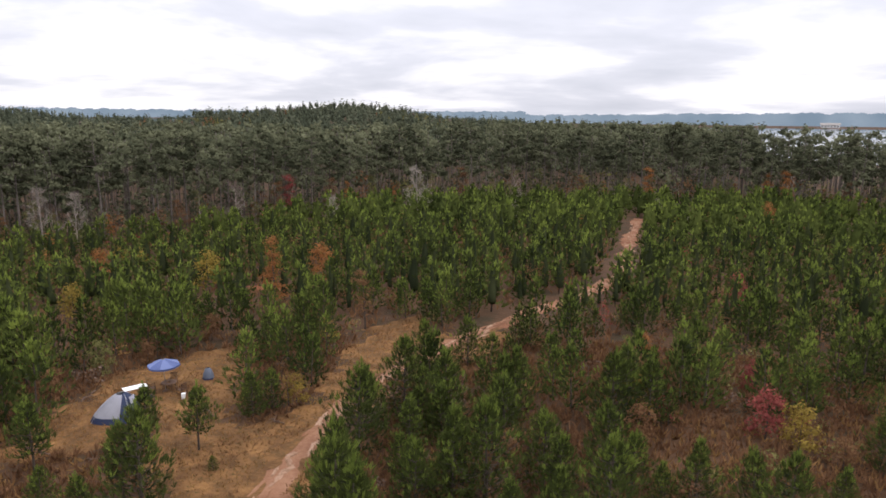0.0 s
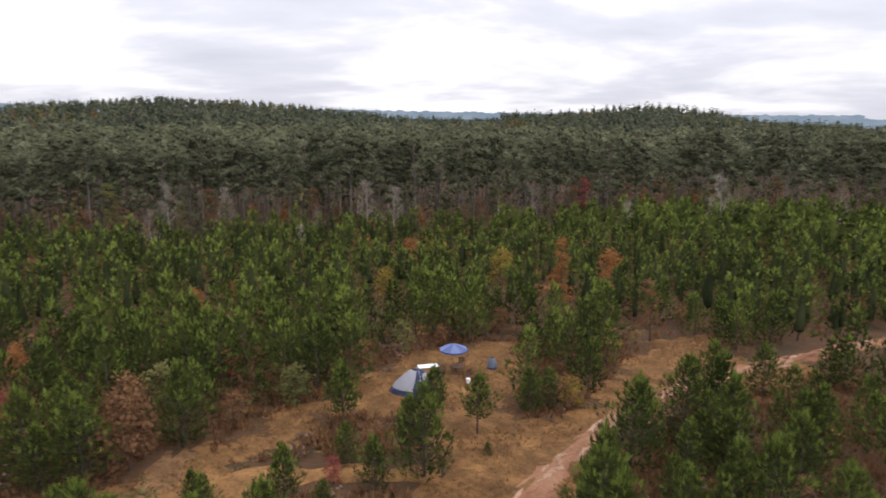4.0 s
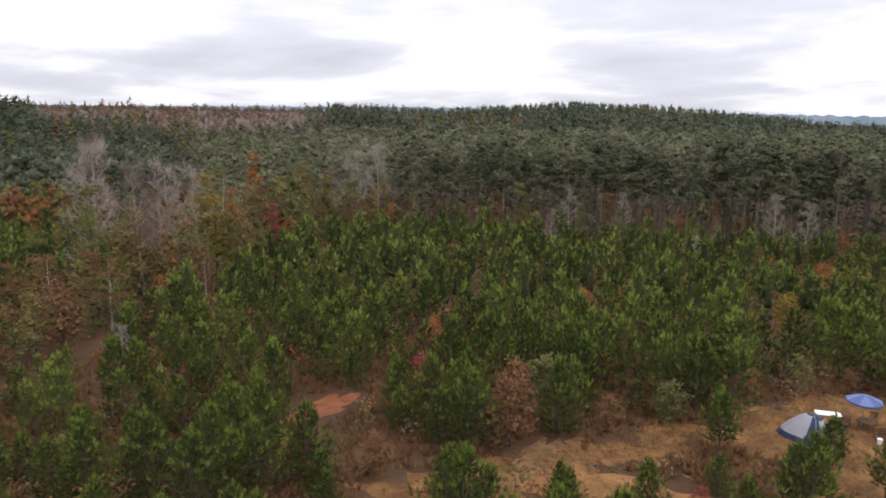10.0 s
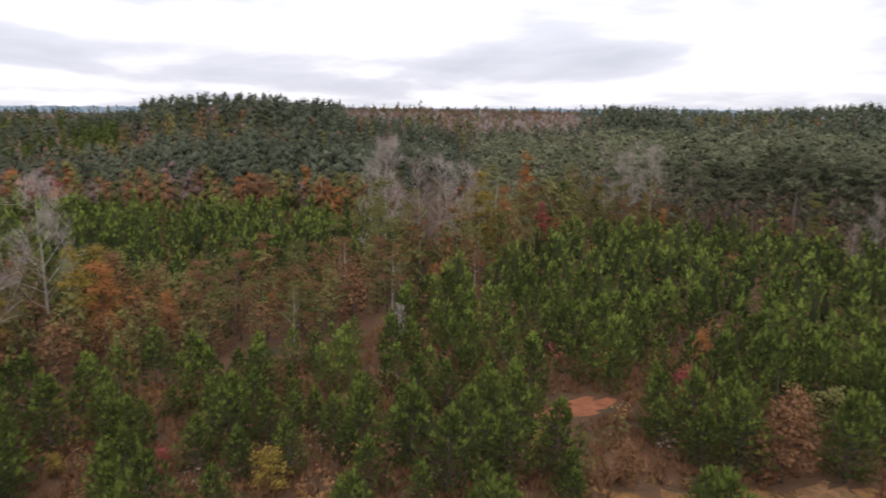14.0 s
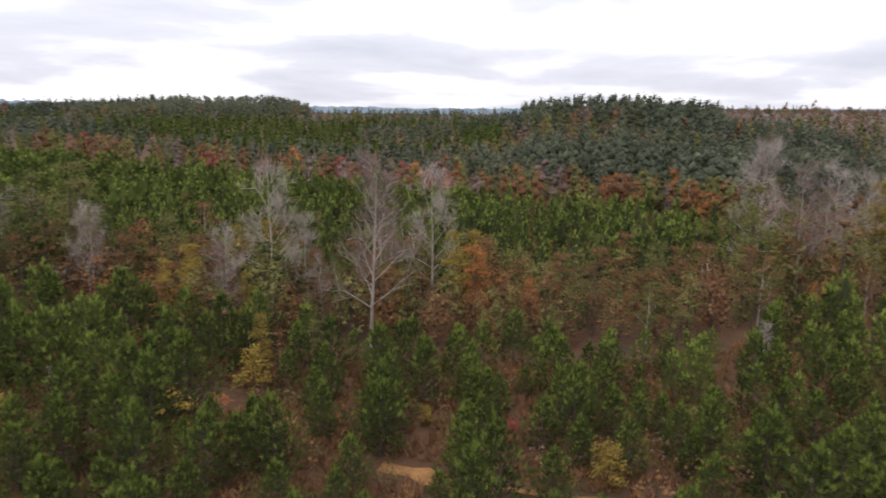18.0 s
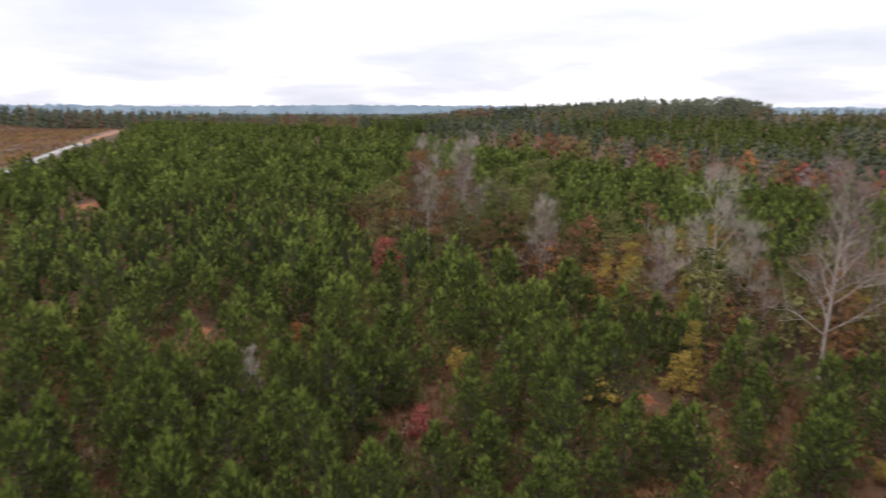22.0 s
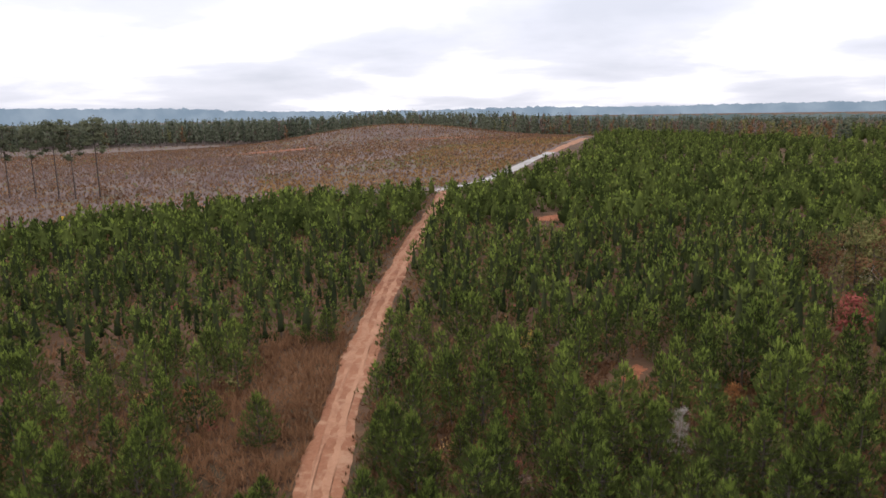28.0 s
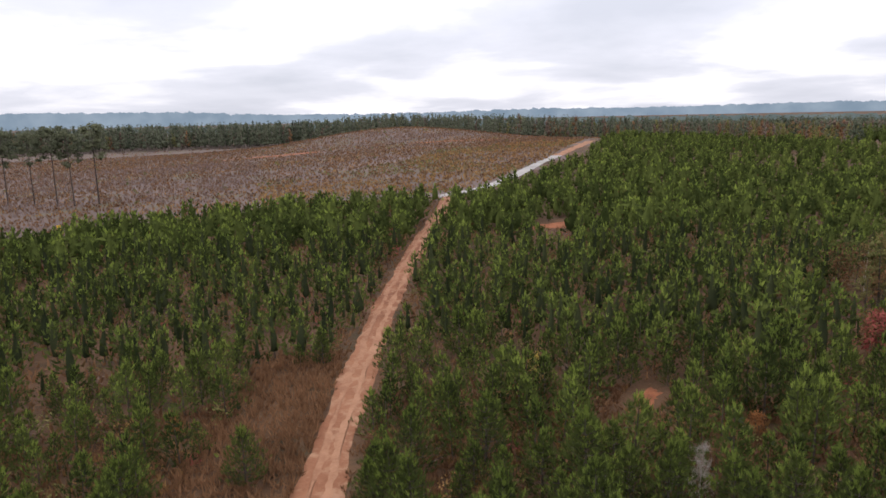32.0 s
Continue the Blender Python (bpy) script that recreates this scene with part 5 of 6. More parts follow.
CREEK_LEAF = {"red": ((-64.0, -59.4, 5.0),),
              "russet": ((-45.4, -71.2, 13), (-47.5, -67.2, 11), (-47.4, -58.1, 6.5), (-48.9, -47.1, 7.3), (-59.0, -46.2, 9.1), (-60.0, -8.8, 7.1), (-72.1, -4.2, 7.2), (-70.0, 3.3, 7.2), (-61.1, -17.1, 7.5), (-67.9, 8.0, 7.0)),
              "olive": ((-46.4, -64.5, 5.4), (-51.0, -56.0, 13.0), (-51.0, -60.9, 11.7), (-51.0, -43.2, 9.0), (-43.0, -24.4, 4.0), (-74.7, -8.0, 6.4), (-69.6, -1.0, 7.1), (-59.1, -1.7, 5.2), (-78.4, 7.6, 12.3), (-85.9, 3.2, 7.1), (-95.8, 26.7, 13.0), (-118.1, 45.4, 12.4)),
              "yellow": ((-47.4, -39.0, 7.6), (-46.4, -40.8, 6.3), (-48.1, -34.3, 5.4), (-40.1, -27.4, 5.0), (-59.0, -17.2, 8.7), (-54.4, -22.6, 5.7), (-88.5, -15.1, 2.9), (-89.0, 22.1, 12.5), (-117.0, 51.1, 9.4)),
              "orange": ((-58.0, -15.8, 7.2), (-58.6, -11.5, 4.8), (-61.3, -12.6, 4.1), (-80.6, 16.4, 5.3), (-108.2, 35.6, 13.6), (-119.6, 38.2, 7.3))}
HERO_LEAF += tuple((c, *p) for c, ps in CREEK_LEAF.items() for p in ps)
for c, x, y, h in HERO_LEAF:
    broadleaf(c, x, y, h)
shrub_shapes = {c: [shape_meshes(c + "_shrub", (tube([(0, 0, 0), (0.04, 0.02, 1.1), (0.0, 0.08, 2.3)], (0.05, 0.035, 0.012), 5, 0), clump_tree(500 + 7 * k + len(c), 3.0, 1.15, 800, 0.15, 0.04, False)), (M_BARK, mt)) for k in range(2)] for c, mt in LEAF.items()}
SHRUB_LABELS = {"olive": "leafy olive-brown shrub among dry grass", "russet": "russet-leaved shrub among young pines", "orange": "orange autumn shrub among young pines", "red": "small red autumn shrub among young pines", "yellow": "yellow-leaved shrub among young pines"}
for c, x, y, h in SHRUBS:
    plant(c + "_leaved_shrub", shrub_shapes[c][drng.integers(2)], None, x, y, h / 3.0, drng.uniform(0, 6.28), SHRUB_LABELS[c], "shrub", c + " shrubs")
bx_, by_ = grid_points(4.3, -135, -20, -95, 75, 1.2, drng)
inb = regions(bx_, by_)[1]
ba_, br_ = azr(bx_, by_)
count = 0
for x, y, a, r in zip(bx_[inb], by_[inb], ba_[inb], br_[inb]):
    c = drng.choice(["olive", "russet", "olive", "russet", "orange", "red", "yellow"], p=[0.36, 0.24, 0.17, 0.08, 0.07, 0.04, 0.04])
    deep = r - np.interp(a, EDGE_AZ, EDGE_R)
    low = np.interp(a, (150, 160, 168, 174, 180, 190, 205, 225, 242), (10, 11, 9, 7.0, 5.8, 6.0, 7.5, 8, 8))
    if min(math.hypot(x - p[1], y - p[2]) for p in HERO_LEAF) < 2.6:
        continue
    broadleaf(str(c), x, y, low * drng.uniform(0.55, 1.0) * (0.7 if deep < 4 else 1.0))
    count += 1
bu_x, bu_y = grid_points(2.4, -135, -20, -95, 75, 0.9, drng)
inb = regions(bu_x, bu_y)[1]
uxy = np.stack([bu_x[inb], bu_y[inb]], 1)
tall = drng.random(len(uxy)) < 0.46
low_az = np.interp(azr(uxy[:, 0], uxy[:, 1])[0], (150, 160, 168, 174, 180, 190, 205, 225, 242), (1.25, 1.35, 1.2, 0.95, 0.75, 0.75, 0.95, 1.05, 1.05))
for nm, mt, part_of in (("olive_creek_trees", M_OLIVE, (0, 0.5)), ("russet_creek_trees", M_RUSSET, (0.5, 0.78)), ("dark_creek_pines", M_NEEDLE, (0.78, 1.0))):
    pick = drng.random(len(uxy))
    s6 = tall & (pick >= part_of[0]) & (pick < part_of[1])
    scatter(nm, [clump_tree(420 + k, 8.0, 2.3, 680, 0.19, 0.1) for k in range(5)], (M_BARK, mt), uxy[s6], low_az[s6] * drng.uniform(0.7, 1.1, s6.sum()), drng, "autumn broadleaf trees along the creek", "tree band")
uk = drng.integers(0, 12, len(uxy))
for nm, mt, s5 in (("olive_thicket", M_OLIVE, uk < 5), ("russet_thicket", M_RUSSET, ((uk >= 5) & (uk < 9)) | (uk == 10)), ("orange_thicket", M_ORANGE, uk == 9), ("dark_pine_thicket", M_NEEDLE, uk == 11)):
    scatter(nm, [clump_tree(190 + k, 4.6, 1.7, 320, 0.18, 0.03) for k in range(4)], (M_BARK, mt), uxy[s5], drng.uniform(0.5, 1.3, s5.sum()), drng, "autumn thicket along the creek", "thicket")
# second band behind the rear plantation
sx_, sy_ = grid_points(4.7, -330, -90, -310, 60, 1.8, drng)
in2 = regions(sx_, sy_)[2]
xy2 = np.stack([sx_[in2], sy_[in2]], 1)
kk = drng.integers(0, 15, len(xy2))
for nm, mt, sel in (("russet_tree_band", M_RUSSET, kk < 5), ("olive_tree_band", M_OLIVE, (kk >= 5) & (kk < 10)), ("orange_tree_band", M_ORANGE, ((kk == 10) | (kk == 11)) & (azr(xy2[:, 0], xy2[:, 1])[0] < 215)), ("red_tree_band", M_RED, kk == 12), ("pink_bare_tree_band", M_PINK, kk >= 13)):
    scatter(nm, [canopy_tree(280 + k, 9, 2.8, 7, 0.08, 0.25 * (k % 2), 330, 0.36, True) for k in range(6)], (M_BARK_PALE, mt), xy2[sel], drng.uniform(0.6, 1.1, sel.sum()), drng, "band of autumn broadleaf trees behind young pines", "tree band")
# autumn trees along the tall wood edge
for a in np.arange(52, 150, 1.7):
    r = np.interp(a, EDGE_AZ, EDGE_R) + drng.uniform(-4, 1)
    aa = radians(a + drng.normal(0, 0.4))
    broadleaf(str(drng.choice(["russet", "olive", "orange", "red"], p=[0.42, 0.36, 0.19, 0.03])), r * math.cos(aa), r * math.sin(aa), drng.uniform(3.5, 9.5))
# shrubs scattered among the young pines
hx_, hy_ = grid_points(6.0, -120, 110, -150, 150, 2.5, drng)
ha, hr = azr(hx_, hy_)
sel = regions(hx_, hy_)[0] & (ha > 50) & (ha < 300) & (hr > 30) & (road_gap(hx_, hy_) > 0) & ~on_lawn(hx_, hy_) & (drng.random(len(hx_)) < np.where(ha < 215, 0.5, 0.14))
xy3 = np.stack([hx_[sel], hy_[sel]], 1)
kk = drng.integers(0, 12, len(xy3))
for nm, mt, s3 in (("russet_shrubs", M_RUSSET, kk < 6), ("olive_shrubs", M_OLIVE, (kk >= 6) & (kk < 9)), ("orange_shrubs", M_ORANGE, kk == 9), ("red_shrubs", M_RED, kk == 10), ("yellow_shrubs", M_YELLOW, kk == 11)):
    scatter(nm, [clump_tree(300 + k, 3.0, 1.1, 190, 0.14, 0.04) for k in range(5)], (M_BARK, mt), xy3[s3], drng.uniform(0.6, 1.25, s3.sum()), drng, "scattered autumn shrubs among the pines", "shrub")

# low brush filling the gaps between the young pines
kx, ky = grid_points(2.1, -125, 120, -160, 150, 0.8, drng)
ka, kr = azr(kx, ky)
sel = regions(kx, ky)[0] & (ka > 50) & (ka < 306) & (kr > 27) & (kr < 125) & (road_gap(kx, ky) > 0.3) & ~on_lawn(kx, ky) & (drng.random(len(kx)) < np.where(kr < 75, 0.55, 0.4))
kxy = np.stack([kx[sel], ky[sel]], 1)
kk = drng.integers(0, 20, len(kxy))
for nm, mt, q in (("russet_brush_layer", M_RUSSET, kk < 5), ("brown_brush_layer", M_TWIG, (kk >= 5) & (kk < 9)), ("sedge_brush_layer", M_SEDGE, (kk >= 9) & (kk < 14)), ("olive_brush_layer", M_OLIVE, (kk >= 14) & (kk < 18)), ("red_brush_layer", M_RED, kk == 18), ("straw_brush_layer", M_STRAW, kk == 19)):
    scatter(nm, [clump_tree(520 + k, 1.5, 0.9, 60, 0.17, 0.0, False) for k in range(5)], (M_TWIG, mt), kxy[q], drng.uniform(0.4, 1.2, q.sum()), drng, "low autumn brush between the young pines", "brush")

# ---------------------------------------------------------------- dry grass and brush
grng = np.random.default_rng(23)


def grass(name, n, r0, r1, mat, length, width, count, label, test, az=SEEN_AZ):
    a = np.radians(grng.uniform(az[0], az[1], n))
    r = np.sqrt(grng.uniform(r0 * r0, r1 * r1, n))
    x, y = r * np.cos(a), r * np.sin(a)
    ok = test(x, y)
    x, y = x[ok], y[ok]
    p = np.stack([x, y, height(x, y) - 0.03], 1)
    v, f, m = blades(p, np.tile([[0, 0, 1.0]], (len(p), 1)), length, width, count, 0.45, 0, grng)
    return tagged(new(name, mesh_of(name, v, f, (mat,))), label, "dry grass", kind="stuff")


open_land = lambda x, y: regions(x, y)[0] & (road_gap(x, y) > 0.2) & ~on_lawn(x, y)
grass("brown_grass", 36000, 27, 62, M_SEDGE, 0.7, 0.15, 4, "reddish brown dry grass between the pines", lambda x, y: open_land(x, y))
grass("straw_grass", 14000, 27, 62, M_STRAW, 0.6, 0.14, 4, "pale dry grass between the pines", lambda x, y: open_land(x, y) & (patchy(x, y, 0.25, 1.0) > 0.5))
lawn_land = lambda x, y: on_lawn(x, y) & (road_gap(x, y) > -1.2)
grass("lawn_grass", 26000, 27, 72, M_STRAW, 0.26, 0.06, 3, "short dry grass of the clearing", lawn_land, (80, 152))
grass("lawn_sedge", 22000, 27, 72, M_SEDGE, 0.3, 0.06, 3, "brown tufts in the clearing", lambda x, y: lawn_land(x, y) & (patchy(x, y, 0.7, 4.0) > 0.45), (80, 152))
grass("lawn_weeds", 9000, 27, 72, M_OLIVE, 0.2, 0.06, 3, "dull green weeds in the clearing", lambda x, y: lawn_land(x, y) & (patchy(x, y, 0.9, 9.0) > 0.62), (80, 152))
grass("brown_grass_far", 22000, 62, 130, M_SEDGE, 1.0, 0.26, 2, "dry grass in far gaps", lambda x, y: open_land(x, y))

bx2, by2 = grid_points(5.0, -90, 420, -620, -60, 1.9, grng)
a2, r2 = azr(bx2, by2)
fs = regions(bx2, by2)[4] & (a2 < 325) & (r2 < 600) & (poly_dist(bx2, by2, GRAVEL) > 5) & (patchy(bx2, by2, 0.06, 5.0) + grng.normal(0, 0.12, len(bx2)) > 0.47)
fxy = np.stack([bx2[fs], by2[fs]], 1)
fk = grng.integers(0, 12, len(fxy))
for nm, mt, s4 in (("brown_brush", M_TWIG, fk < 4), ("russet_brush", M_SEDGE, (fk >= 4) & (fk < 8)), ("straw_brush", M_SEDGE, fk == 8), ("olive_brush", M_OLIVE, (fk == 9) | (fk == 10)), ("bare_brush", M_TWIG, fk == 11)):
    scatter(nm, [clump_tree(330 + k, 1.4, 0.9, 12, 0.7, 0.0, False) for k in range(4)], (M_TWIG, mt), fxy[s4], grng.uniform(0.25, 1.0, s4.sum()) ** 1.3, grng, "low dry brush across the clear-cut field", "brush")
field_land = lambda x, y: regions(x, y)[4] & (poly_dist(x, y, GRAVEL) > 3.5) & (np.hypot((x - 91) / 27, (y + 364) / 7) > 1)
grass("field_sedge", 48000, 130, 520, M_SEDGE, 0.8, 0.5, 2, "reddish dry grass of the clear-cut", field_land, (250, 322))
grass("field_twigs", 20000, 130, 520, M_TWIG, 1.1, 0.25, 2, "grey-pink dry stems of the clear-cut", field_land, (250, 322))
grass("field_straw", 14000, 130, 500, M_STRAW, 0.7, 0.5, 2, "pale dry grass of the clear-cut", lambda x, y: field_land(x, y) & (patchy(x, y, 0.05, 2.0) > 0.5), (250, 322))
grass("roadside_straw", 11000, 165, 330, M_STRAW, 0.8, 0.4, 2, "tan dry grass beside the gravel road", lambda x, y: field_land(x, y) & (poly_dist(x, y, GRAVEL) < 20 + 50 * patchy(x, y, 0.05, 3.0)), (255, 285))
grass("roadside_weeds", 9000, 165, 330, M_OLIVE, 0.7, 0.4, 2, "green weeds beside the gravel road", lambda x, y: field_land(x, y) & (poly_dist(x, y, GRAVEL) < 60) & (patchy(x, y, 0.07, 8.0) > 0.52), (255, 285))
grass("bare_saplings", 5200, 150, 330, M_PINK, 4.2, 0.10, 2, "thin leafless saplings at the clear-cut margin", lambda x, y: field_land(x, y) & (x > 60) & (patchy(x, y, 0.08, 6.0) > 0.45), (285, 322))
grass("verge_sedge", 9000, 36, 75, M_SEDGE, 0.9, 0.12, 4, "tall reddish grass beside the clay track", lambda x, y: (x > 10.6) & (x < 19) & (y < -36) & (y > -70), (270, 302))
grass("track_verge", 26000, 28, 170, M_SEDGE, 0.5, 0.14, 3, "dry grass along the track edges", lambda x, y: (np.abs(np.minimum(poly_dist(x, y, ROAD_S), poly_dist(x, y, ROAD_N)) - 2.7) < 1.3), (255, 300))
# pines standing alone in the clear-cut
lone_shapes = [shape_meshes("standing_pine", mature_pine(620 + k, 18.0, 0, 0.5 + 0.04 * k, 2.5), (M_BARK, M_NEEDLE_OLD)) for k in range(3)]
for k, (x, y, h) in enumerate(((122.2, -195.5, 20.5), (112.1, -190.9, 20), (104.2, -187.9, 21), (99.3, -187.2, 19.8), (93.4, -188.6, 21.5), (127, -197, 20), (133, -190, 19))):
    plant("standing_pine", lone_shapes[k % 3], None, x, y, h / 18.0, grng.uniform(0, 6.28), "tall pine standing alone in the clear-cut", "pine tree", "pines left in the clear-cut")

# ---------------------------------------------------------------- camp
def flat_mat(name, c, rough=0.6, var=0.12, metal=0.0):
    return material(name, tuple(x * (1 - var) for x in c), tuple(min(1, x * (1 + var)) for x in c), rough=rough, coarse=0.9, fine=14.0, bump=0.15, island=0.1, metal=metal)


M_FLY = flat_mat("grey_tent_fly", (0.27, 0.27, 0.305))
M_NAVY = flat_mat("navy_tent_fabric", (0.022, 0.032, 0.075))
M_MESH = flat_mat("dark_tent_mesh", (0.03, 0.035, 0.05))
M_BLUE = flat_mat("blue_umbrella_cloth", (0.070, 0.095, 0.22))
M_BLUE2 = flat_mat("pale_blue_umbrella_cloth", (0.125, 0.160, 0.315))
M_WHITE = flat_mat("white_plastic", (0.82, 0.83, 0.84), 0.4, 0.05)
M_DARKWOOD = flat_mat("brown_camp_wood", (0.10, 0.055, 0.035))
M_STEEL = flat_mat("dull_steel", (0.35, 0.35, 0.36), 0.4, 0.1, 0.8)
M_COVER = flat_mat("slate_blue_cover", (0.12, 0.14, 0.185))
M_YELLOWP = flat_mat("yellow_marker_paint", (0.70, 0.42, 0.04))


def grid_mesh(fn, nu, nv, thick=0.0):
    """A bmesh sheet from fn(u, v), u and v in 0..1."""
    bm = bmesh.new()
    vs = [[bm.verts.new(fn(i / nu, j / nv)) for j in range(nv + 1)] for i in range(nu + 1)]
    for i in range(nu):
        for j in range(nv):
            q = [vs[i][j], vs[i + 1][j], vs[i + 1][j + 1], vs[i][j + 1]]
            if len({tuple(round(c, 5) for c in p.co) for p in q}) == 4:
                bm.faces.new(q)
    bmesh.ops.remove_doubles(bm, verts=bm.verts, dist=0.0005)
    if thick:
        r = bmesh.ops.solidify(bm, geom=bm.faces[:], thickness=thick)
    for f in bm.faces:
        f.smooth = True
    return bm


def rod(a, b, r, sides=7):
    bm = bmesh.new()
    d = Vector(b) - Vector(a)
    m = Matrix.Translation((Vector(a) + Vector(b)) / 2) @ d.to_track_quat("Z", "Y").to_matrix().to_4x4()
    bmesh.ops.create_cone(bm, cap_ends=True, segments=sides, radius1=r, radius2=r, depth=d.length, matrix=m)
    return bm


def box(cx, cy, cz, sx, sy, sz, bev=0.01):
    bm = bmesh.new()
    bmesh.ops.create_cube(bm, size=1.0, matrix=Matrix.Translation((cx, cy, cz)) @ Matrix.Diagonal((sx, sy, sz, 1)))
    bmesh.ops.bevel(bm, geom=bm.edges[:], offset=bev, segments=2, affect="EDGES")
    return bm


def curve_rod(pts, r):
    bm = bmesh.new()
    v, f, _ = tube(pts, [r] * len(pts), 6, 0)
    vs = [bm.verts.new(p) for p in v]
    for t in f:
        bm.faces.new([vs[k] for k in t])
    return bm


def thing(name, x, y, turn, label, category, group=""):
    ob = new(name)
    ob.matrix_basis = pose(x, y, hz(x, y) + 0.03, 0, 0, turn)
    return tagged(ob, label, category, group)


# dome tent: arched along its length, a navy skirt below a pale grey fly
tent = thing("dome_tent", -22.35, 43.5, 2, "grey dome tent with navy lower walls on dry grass", "tent")
TL, TW, TH = 1.6, 1.3, 1.8


def dome(u, v, low, high, grow=1.0):
    a = u * 2 * math.pi
    k = low + (high - low) * v
    prof = max(0.0, 1 - k) ** 0.57
    e = 0.78
    cx = math.copysign(abs(math.cos(a)) ** e, math.cos(a))
    cy = math.copysign(abs(math.sin(a)) ** e, math.sin(a))
    # the ridge stands nearer to the door end
    return ((cx * prof + 0.3 * k) * TL * grow, cy * TW * prof * grow, TH * k ** 0.93 * grow)


part("skirt", grid_mesh(lambda u, v: dome(u, v, 0.0, 0.2), 40, 4), M_NAVY, tent, "navy lower wall")
part("fly", grid_mesh(lambda u, v: dome(u * 0.60 + 0.20, v, 0.19, 1.0, 1.02), 34, 12), M_FLY, tent, "pale grey fly sheet")
part("door_panel", grid_mesh(lambda u, v: dome((u - 0.5) * 0.41, v, 0.19, 0.97, 1.012), 10, 10), M_NAVY, tent, "navy door panel")
part("window", grid_mesh(lambda u, v: dome(0.40 + u * 0.07, v, 0.04, 0.16, 1.012), 6, 4), M_MESH, tent, "dark mesh window")
part("awning", grid_mesh(lambda u, v: tuple(np.array(dome((u - 0.5) * 0.2, v, 0.6, 0.82, 1.05)) + (0.10, 0, 0.02)), 8, 4), M_FLY, tent)
for q in (0.125, 0.375):
    pts = [dome(q, k, 0, 1, 1.03) for k in np.linspace(0, 1, 9)] + [dome(q + 0.5, k, 0, 1, 1.03) for k in np.linspace(1, 0, 9)][1:]
    part("pole", curve_rod(pts, 0.016), M_STEEL, tent)
for sx, sy in ((-1, -1), (-1, 1), (1, -1), (1, 1)):
    part("guy_line", rod((sx * 1.25, sy * 0.95, 0.95), (sx * 2.1, sy * 1.65, 0.0), 0.004, 5), M_TWIG, tent)
    part("peg", rod((sx * 2.1, sy * 1.65, 0.06), (sx * 2.14, sy * 1.68, -0.05), 0.012, 5), M_STEEL, tent)

# white folding table with a slanted sheet on it
wt_ = thing("folding_table", -22.35, 46.4, 40, "white plastic folding table behind the tent", "table")
part("tabletop", box(0, 0, 0.97, 1.6, 0.75, 0.05, 0.02), M_WHITE, wt_, "white plastic top")
for sx in (-0.66, 0.66):
    for sy in (-0.3, 0.3):
        part("leg", rod((sx, sy, 0.95), (sx * 1.04, sy * 1.05, 0), 0.02), M_STEEL, wt_)
    part("brace", rod((sx, -0.3, 0.35), (sx, 0.3, 0.35), 0.014), M_STEEL, wt_)

# patio umbrella over a round table
ux, uy = -20.96, 48.2
umb = thing("patio_umbrella", ux, uy, 10, "open blue patio umbrella on a pole", "umbrella")
UR, UZ, UD = 1.16, 2.5, 0.44
part("pole", rod((0, 0, 0), (0, 0, UZ + 0.05), 0.024), M_STEEL, umb)
part("base", grid_mesh(lambda u, v: (0.26 * (1 - v * 0.8) * math.cos(u * 6.2832), 0.26 * (1 - v * 0.8) * math.sin(u * 6.2832), 0.02 + 0.10 * v), 16, 3), M_DARKWOOD, umb)
part("finial", rod((0, 0, UZ + 0.02), (0, 0, UZ + 0.13), 0.03), M_DARKWOOD, umb)


def panel_fn(k):
    a0, a1 = k * math.pi / 4, (k + 1) * math.pi / 4

    def fn(u, v):
        p0, p1 = np.array([math.cos(a0), math.sin(a0)]), np.array([math.cos(a1), math.sin(a1)])
        p = (p0 * (1 - u) + p1 * u) * UR * v
        return (p[0], p[1], UZ - UD * v ** 1.15 - 0.05 * 4 * u * (1 - u) * v)
    return fn


for k in range(8):
    part("canopy_panel", grid_mesh(panel_fn(k), 6, 8), M_BLUE if k % 2 else M_BLUE2, umb)
    a = k * math.pi / 4
    c, s = math.cos(a), math.sin(a)
    rib = part("rib", curve_rod([(c * UR * v, s * UR * v, UZ - UD * v ** 1.15 - 0.025) for v in np.linspace(0.03, 0.99, 7)], 0.010), M_STEEL, umb)
    part("strut", rod((c * 0.03, s * 0.03, UZ - 0.62), (c * UR * 0.5, s * UR * 0.5, UZ - UD * 0.5 ** 1.15 - 0.03), 0.008, 5), M_STEEL, rib)
    part("valance", grid_mesh(lambda u, v, k=k: tuple(np.array(panel_fn(k)(u, 1.0)) + (0, 0, -0.13 * v)), 6, 1), M_BLUE, umb)

ct = thing("round_table", ux + 0.35, uy - 0.15, 0, "round brown wooden table under the umbrella", "table")
part("tabletop", grid_mesh(lambda u, v: (0.55 * min(1, v * 1.25) * math.cos(u * 6.2832), 0.55 * min(1, v * 1.25) * math.sin(u * 6.2832), 0.74 - (0.04 if v > 0.85 else 0)), 24, 5), M_DARKWOOD, ct)
for k in range(4):
    a = 0.785 + k * 1.5708
    part("leg", rod((0.42 * math.cos(a), 0.42 * math.sin(a), 0.72), (0.5 * math.cos(a), 0.5 * math.sin(a), 0), 0.025), M_DARKWOOD, ct)


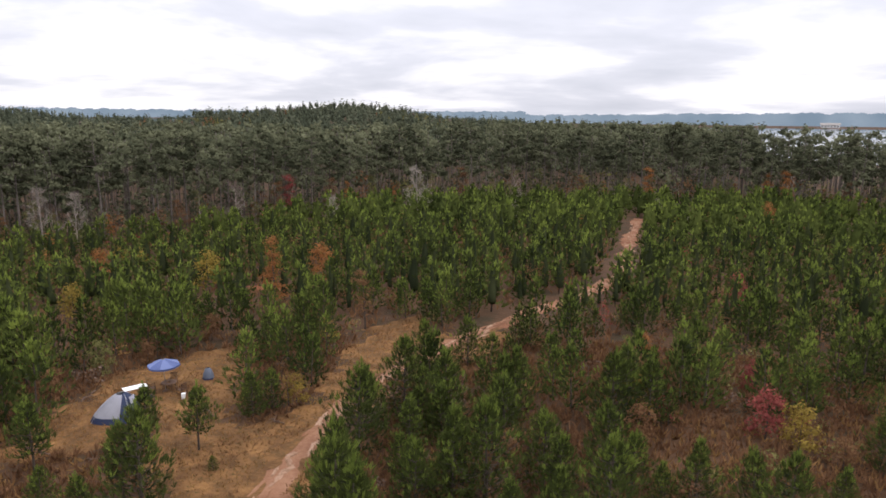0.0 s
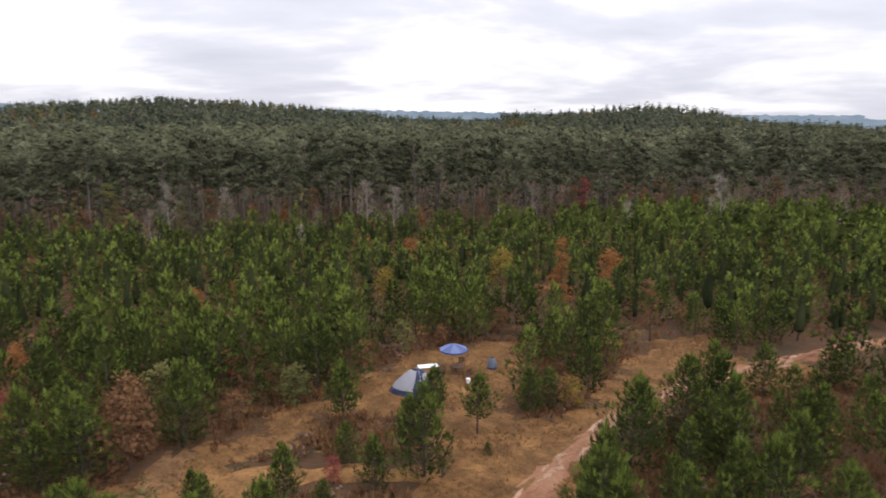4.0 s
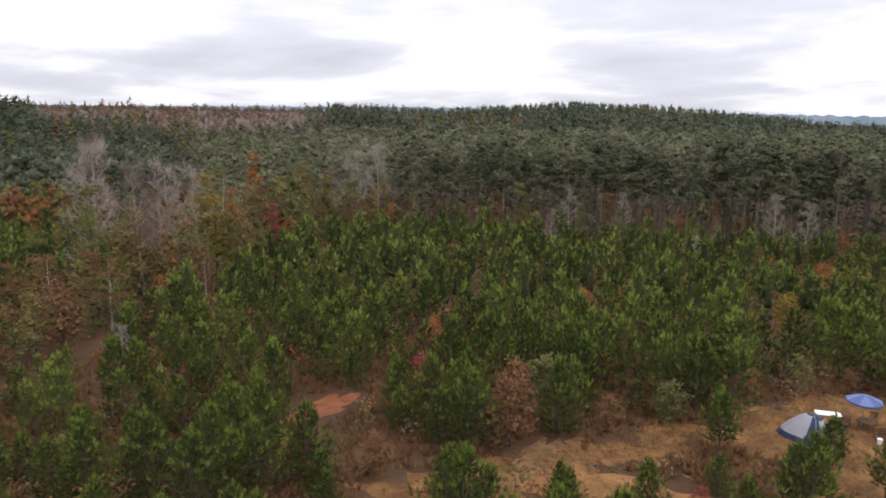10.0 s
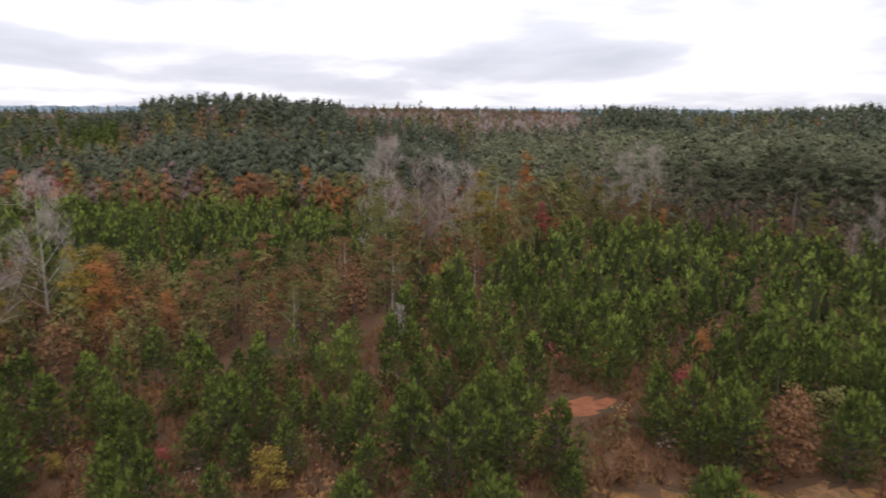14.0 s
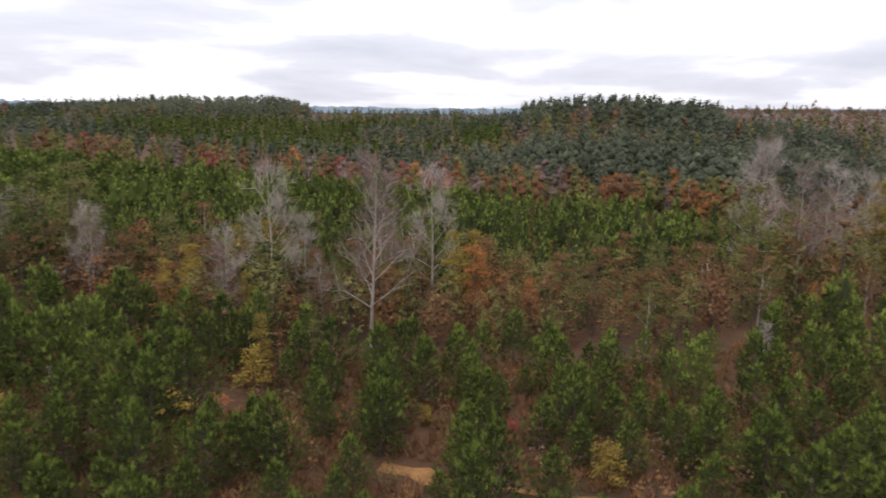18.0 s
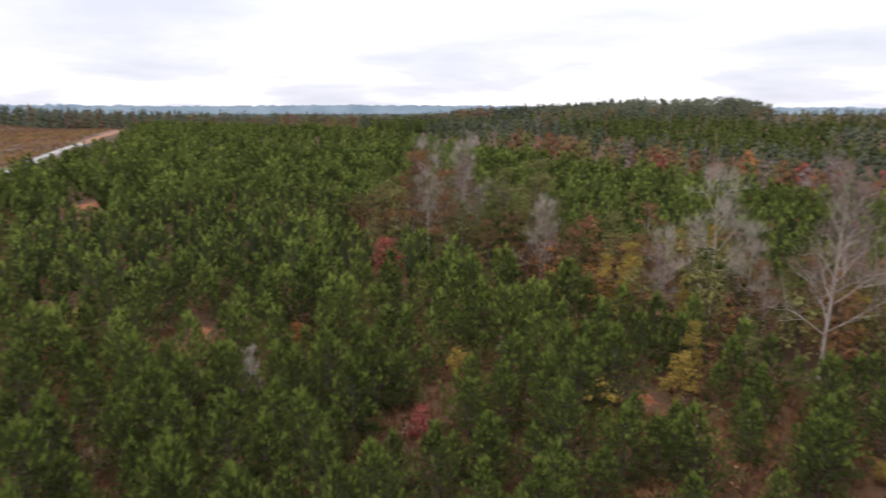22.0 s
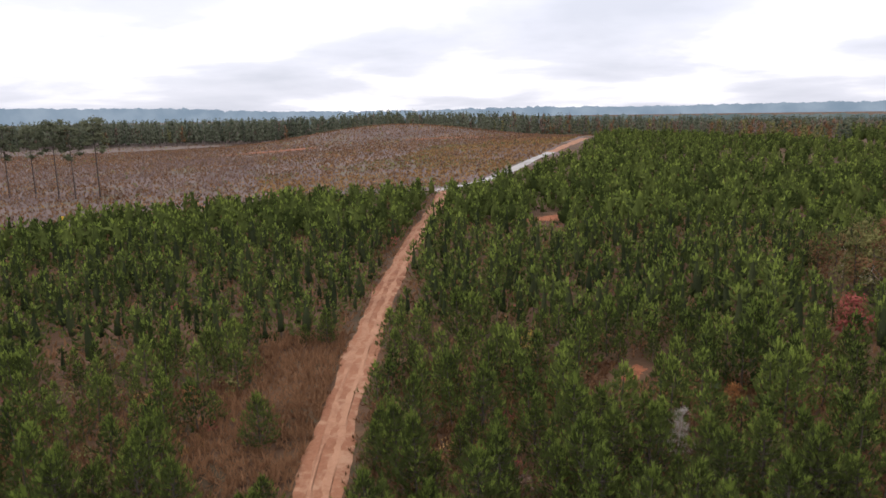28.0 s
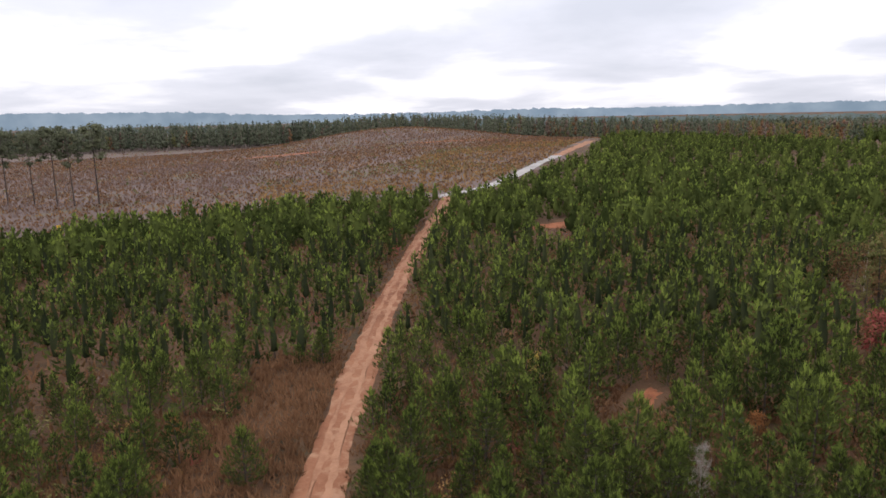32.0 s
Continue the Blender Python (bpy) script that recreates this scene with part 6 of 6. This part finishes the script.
def camp_chair(x, y, turn, mat, label, group="chairs round the camp table"):
    ch = thing("camp_chair", x, y, turn, label, "chair", group)
    part("seat", box(0, 0, 0.43, 0.5, 0.48, 0.04), mat, ch)
    for k in range(5):
        part("back_slat", box(-0.2 + k * 0.1, 0.25 + 0.03, 0.70, 0.06, 0.025, 0.46), mat, ch)
    part("top_rail", box(0, 0.29, 0.95, 0.54, 0.04, 0.07), mat, ch)
    for sx in (-0.23, 0.23):
        part("armrest", box(sx * 1.1, 0.0, 0.64, 0.06, 0.5, 0.03), mat, ch)
        for sy in (-0.21, 0.25):
            part("leg", rod((sx, sy, 0.64), (sx * 1.08, sy * 1.08, 0), 0.022), mat, ch)


camp_chair(ux + 1.5, uy - 0.75, -120, M_DARKWOOD, "brown wooden chair beside the round table")
camp_chair(ux - 0.75, uy - 0.55, 120, M_DARKWOOD, "brown wooden chair tucked by the round table")
camp_chair(ux + 0.2, uy + 0.95, 5, M_DARKWOOD, "brown wooden chair behind the round table")
camp_chair(-21.2, 46.0, 160, M_MESH, "low dark folding camp chair near the tent", "camp clutter")

# covered grill
gr = thing("covered_grill", -18.64, 50.7, 0, "small domed object under a slate blue cover", "grill")
part("cover", grid_mesh(lambda u, v: ((0.42 - 0.05 * v) * math.cos(u * 6.2832) * max(0.0, 1 - v ** 2.2) ** 0.5 * (1 + 0.05 * math.sin(u * 6.2832 * 7) * (1 - v)), (0.38 - 0.05 * v) * math.sin(u * 6.2832) * max(0.0, 1 - v ** 2.2) ** 0.5, 0.1 + 0.85 * v), 40, 14), M_COVER, gr)
part("hem", grid_mesh(lambda u, v: (0.44 * math.cos(u * 6.2832), 0.40 * math.sin(u * 6.2832), 0.0 + 0.14 * v), 32, 1), M_NAVY, gr)
for k in range(3):
    a = 0.5 + k * 2.094
    part("leg", rod((0.3 * math.cos(a), 0.3 * math.sin(a), 0.3), (0.36 * math.cos(a), 0.36 * math.sin(a), -0.02), 0.02), M_STEEL, gr)

# white bucket
bk = thing("bucket", -19.1, 46.8, 30, "white plastic bucket with lid on dry grass", "bucket")
part("pail", grid_mesh(lambda u, v: ((0.13 + 0.03 * v) * math.cos(u * 6.2832), (0.13 + 0.03 * v) * math.sin(u * 6.2832), 0.38 * v), 20, 4), M_WHITE, bk)
part("rim", grid_mesh(lambda u, v: ((0.162 + 0.011 * math.sin(v * 6.2832)) * math.cos(u * 6.2832), (0.162 + 0.011 * math.sin(v * 6.2832)) * math.sin(u * 6.2832), 0.372 + 0.011 * math.cos(v * 6.2832)), 20, 6), M_WHITE, bk)
part("lid", grid_mesh(lambda u, v: (0.158 * v * math.cos(u * 6.2832), 0.158 * v * math.sin(u * 6.2832), 0.39 - 0.015 * v ** 4), 20, 4), M_WHITE, bk)
part("handle", curve_rod([(0.165 * math.cos(t), 0.03, 0.35 - 0.15 * math.sin(t)) for t in np.linspace(0, math.pi, 9)], 0.006), M_STEEL, bk)

# dead branches lying in the clearing
brng = np.random.default_rng(77)
for k, (x, y) in enumerate(((-12.6, 46.2), (-11.4, 43.0), (-13.8, 48.6), (-24.6, 38.4), (-16.4, 44.6), (-11.8, 49.2), (-20.5, 37.6), (-26.0, 46.8))):
    br = thing("fallen_branch", x, y, float(brng.uniform(0, 360)), "dead grey-brown branch lying on dry grass", "branch", "fallen branches")
    length = brng.uniform(1.2, 2.6)
    pts = [(length * u - length / 2, brng.normal(0, 0.08), 0.06 + brng.uniform(0, 0.08)) for u in np.linspace(0, 1, 6)]
    part("stem", curve_rod(pts, 0.045), M_TWIG, br)
    for q in range(4):
        b0 = pts[1 + q]
        part("twig", curve_rod([b0, (b0[0] + 0.2, b0[1] + brng.uniform(-0.4, 0.4), 0.2), (b0[0] + 0.4, b0[1] + brng.uniform(-0.8, 0.8), 0.12)], 0.02), M_TWIG, br)

# ---------------------------------------------------------------- small things far off
post = thing("marker_post", 78.0, -141.0, 0, "yellow marker post at the clear-cut edge", "marker")
part("post", rod((0, 0, 0), (0, 0, 1.6), 0.05), M_DARKWOOD, post)
part("plate", box(0, 0, 1.75, 0.75, 0.05, 0.95), M_YELLOWP, post, "yellow plate")

house_x, house_y = 1470 * math.cos(radians(61.9)), 1470 * math.sin(radians(61.9))
house = new("lakeside_building")
house.matrix_basis = pose(house_x, house_y, -4.0, 0, 0, -28)
tagged(house, "long white lakeside building with a pale roof", "building")
part("wall", box(0, 0, 2.5, 30, 12, 5, 0.1), M_WHITE, house)
part("roof", grid_mesh(lambda u, v: ((u - 0.5) * 33, (v - 0.5) * 15, 5 + 4 * (1 - abs(2 * v - 1))), 2, 8), M_GRAVEL, house)
for k in range(6):
    part("window", box(-12.5 + k * 5, -6.1, 2.7, 2.2, 0.2, 2.2, 0.02), M_MESH, house)
part("pier", box(0, -20, 0.1, 44, 8, 1.2, 0.1), M_GRAVEL, house)
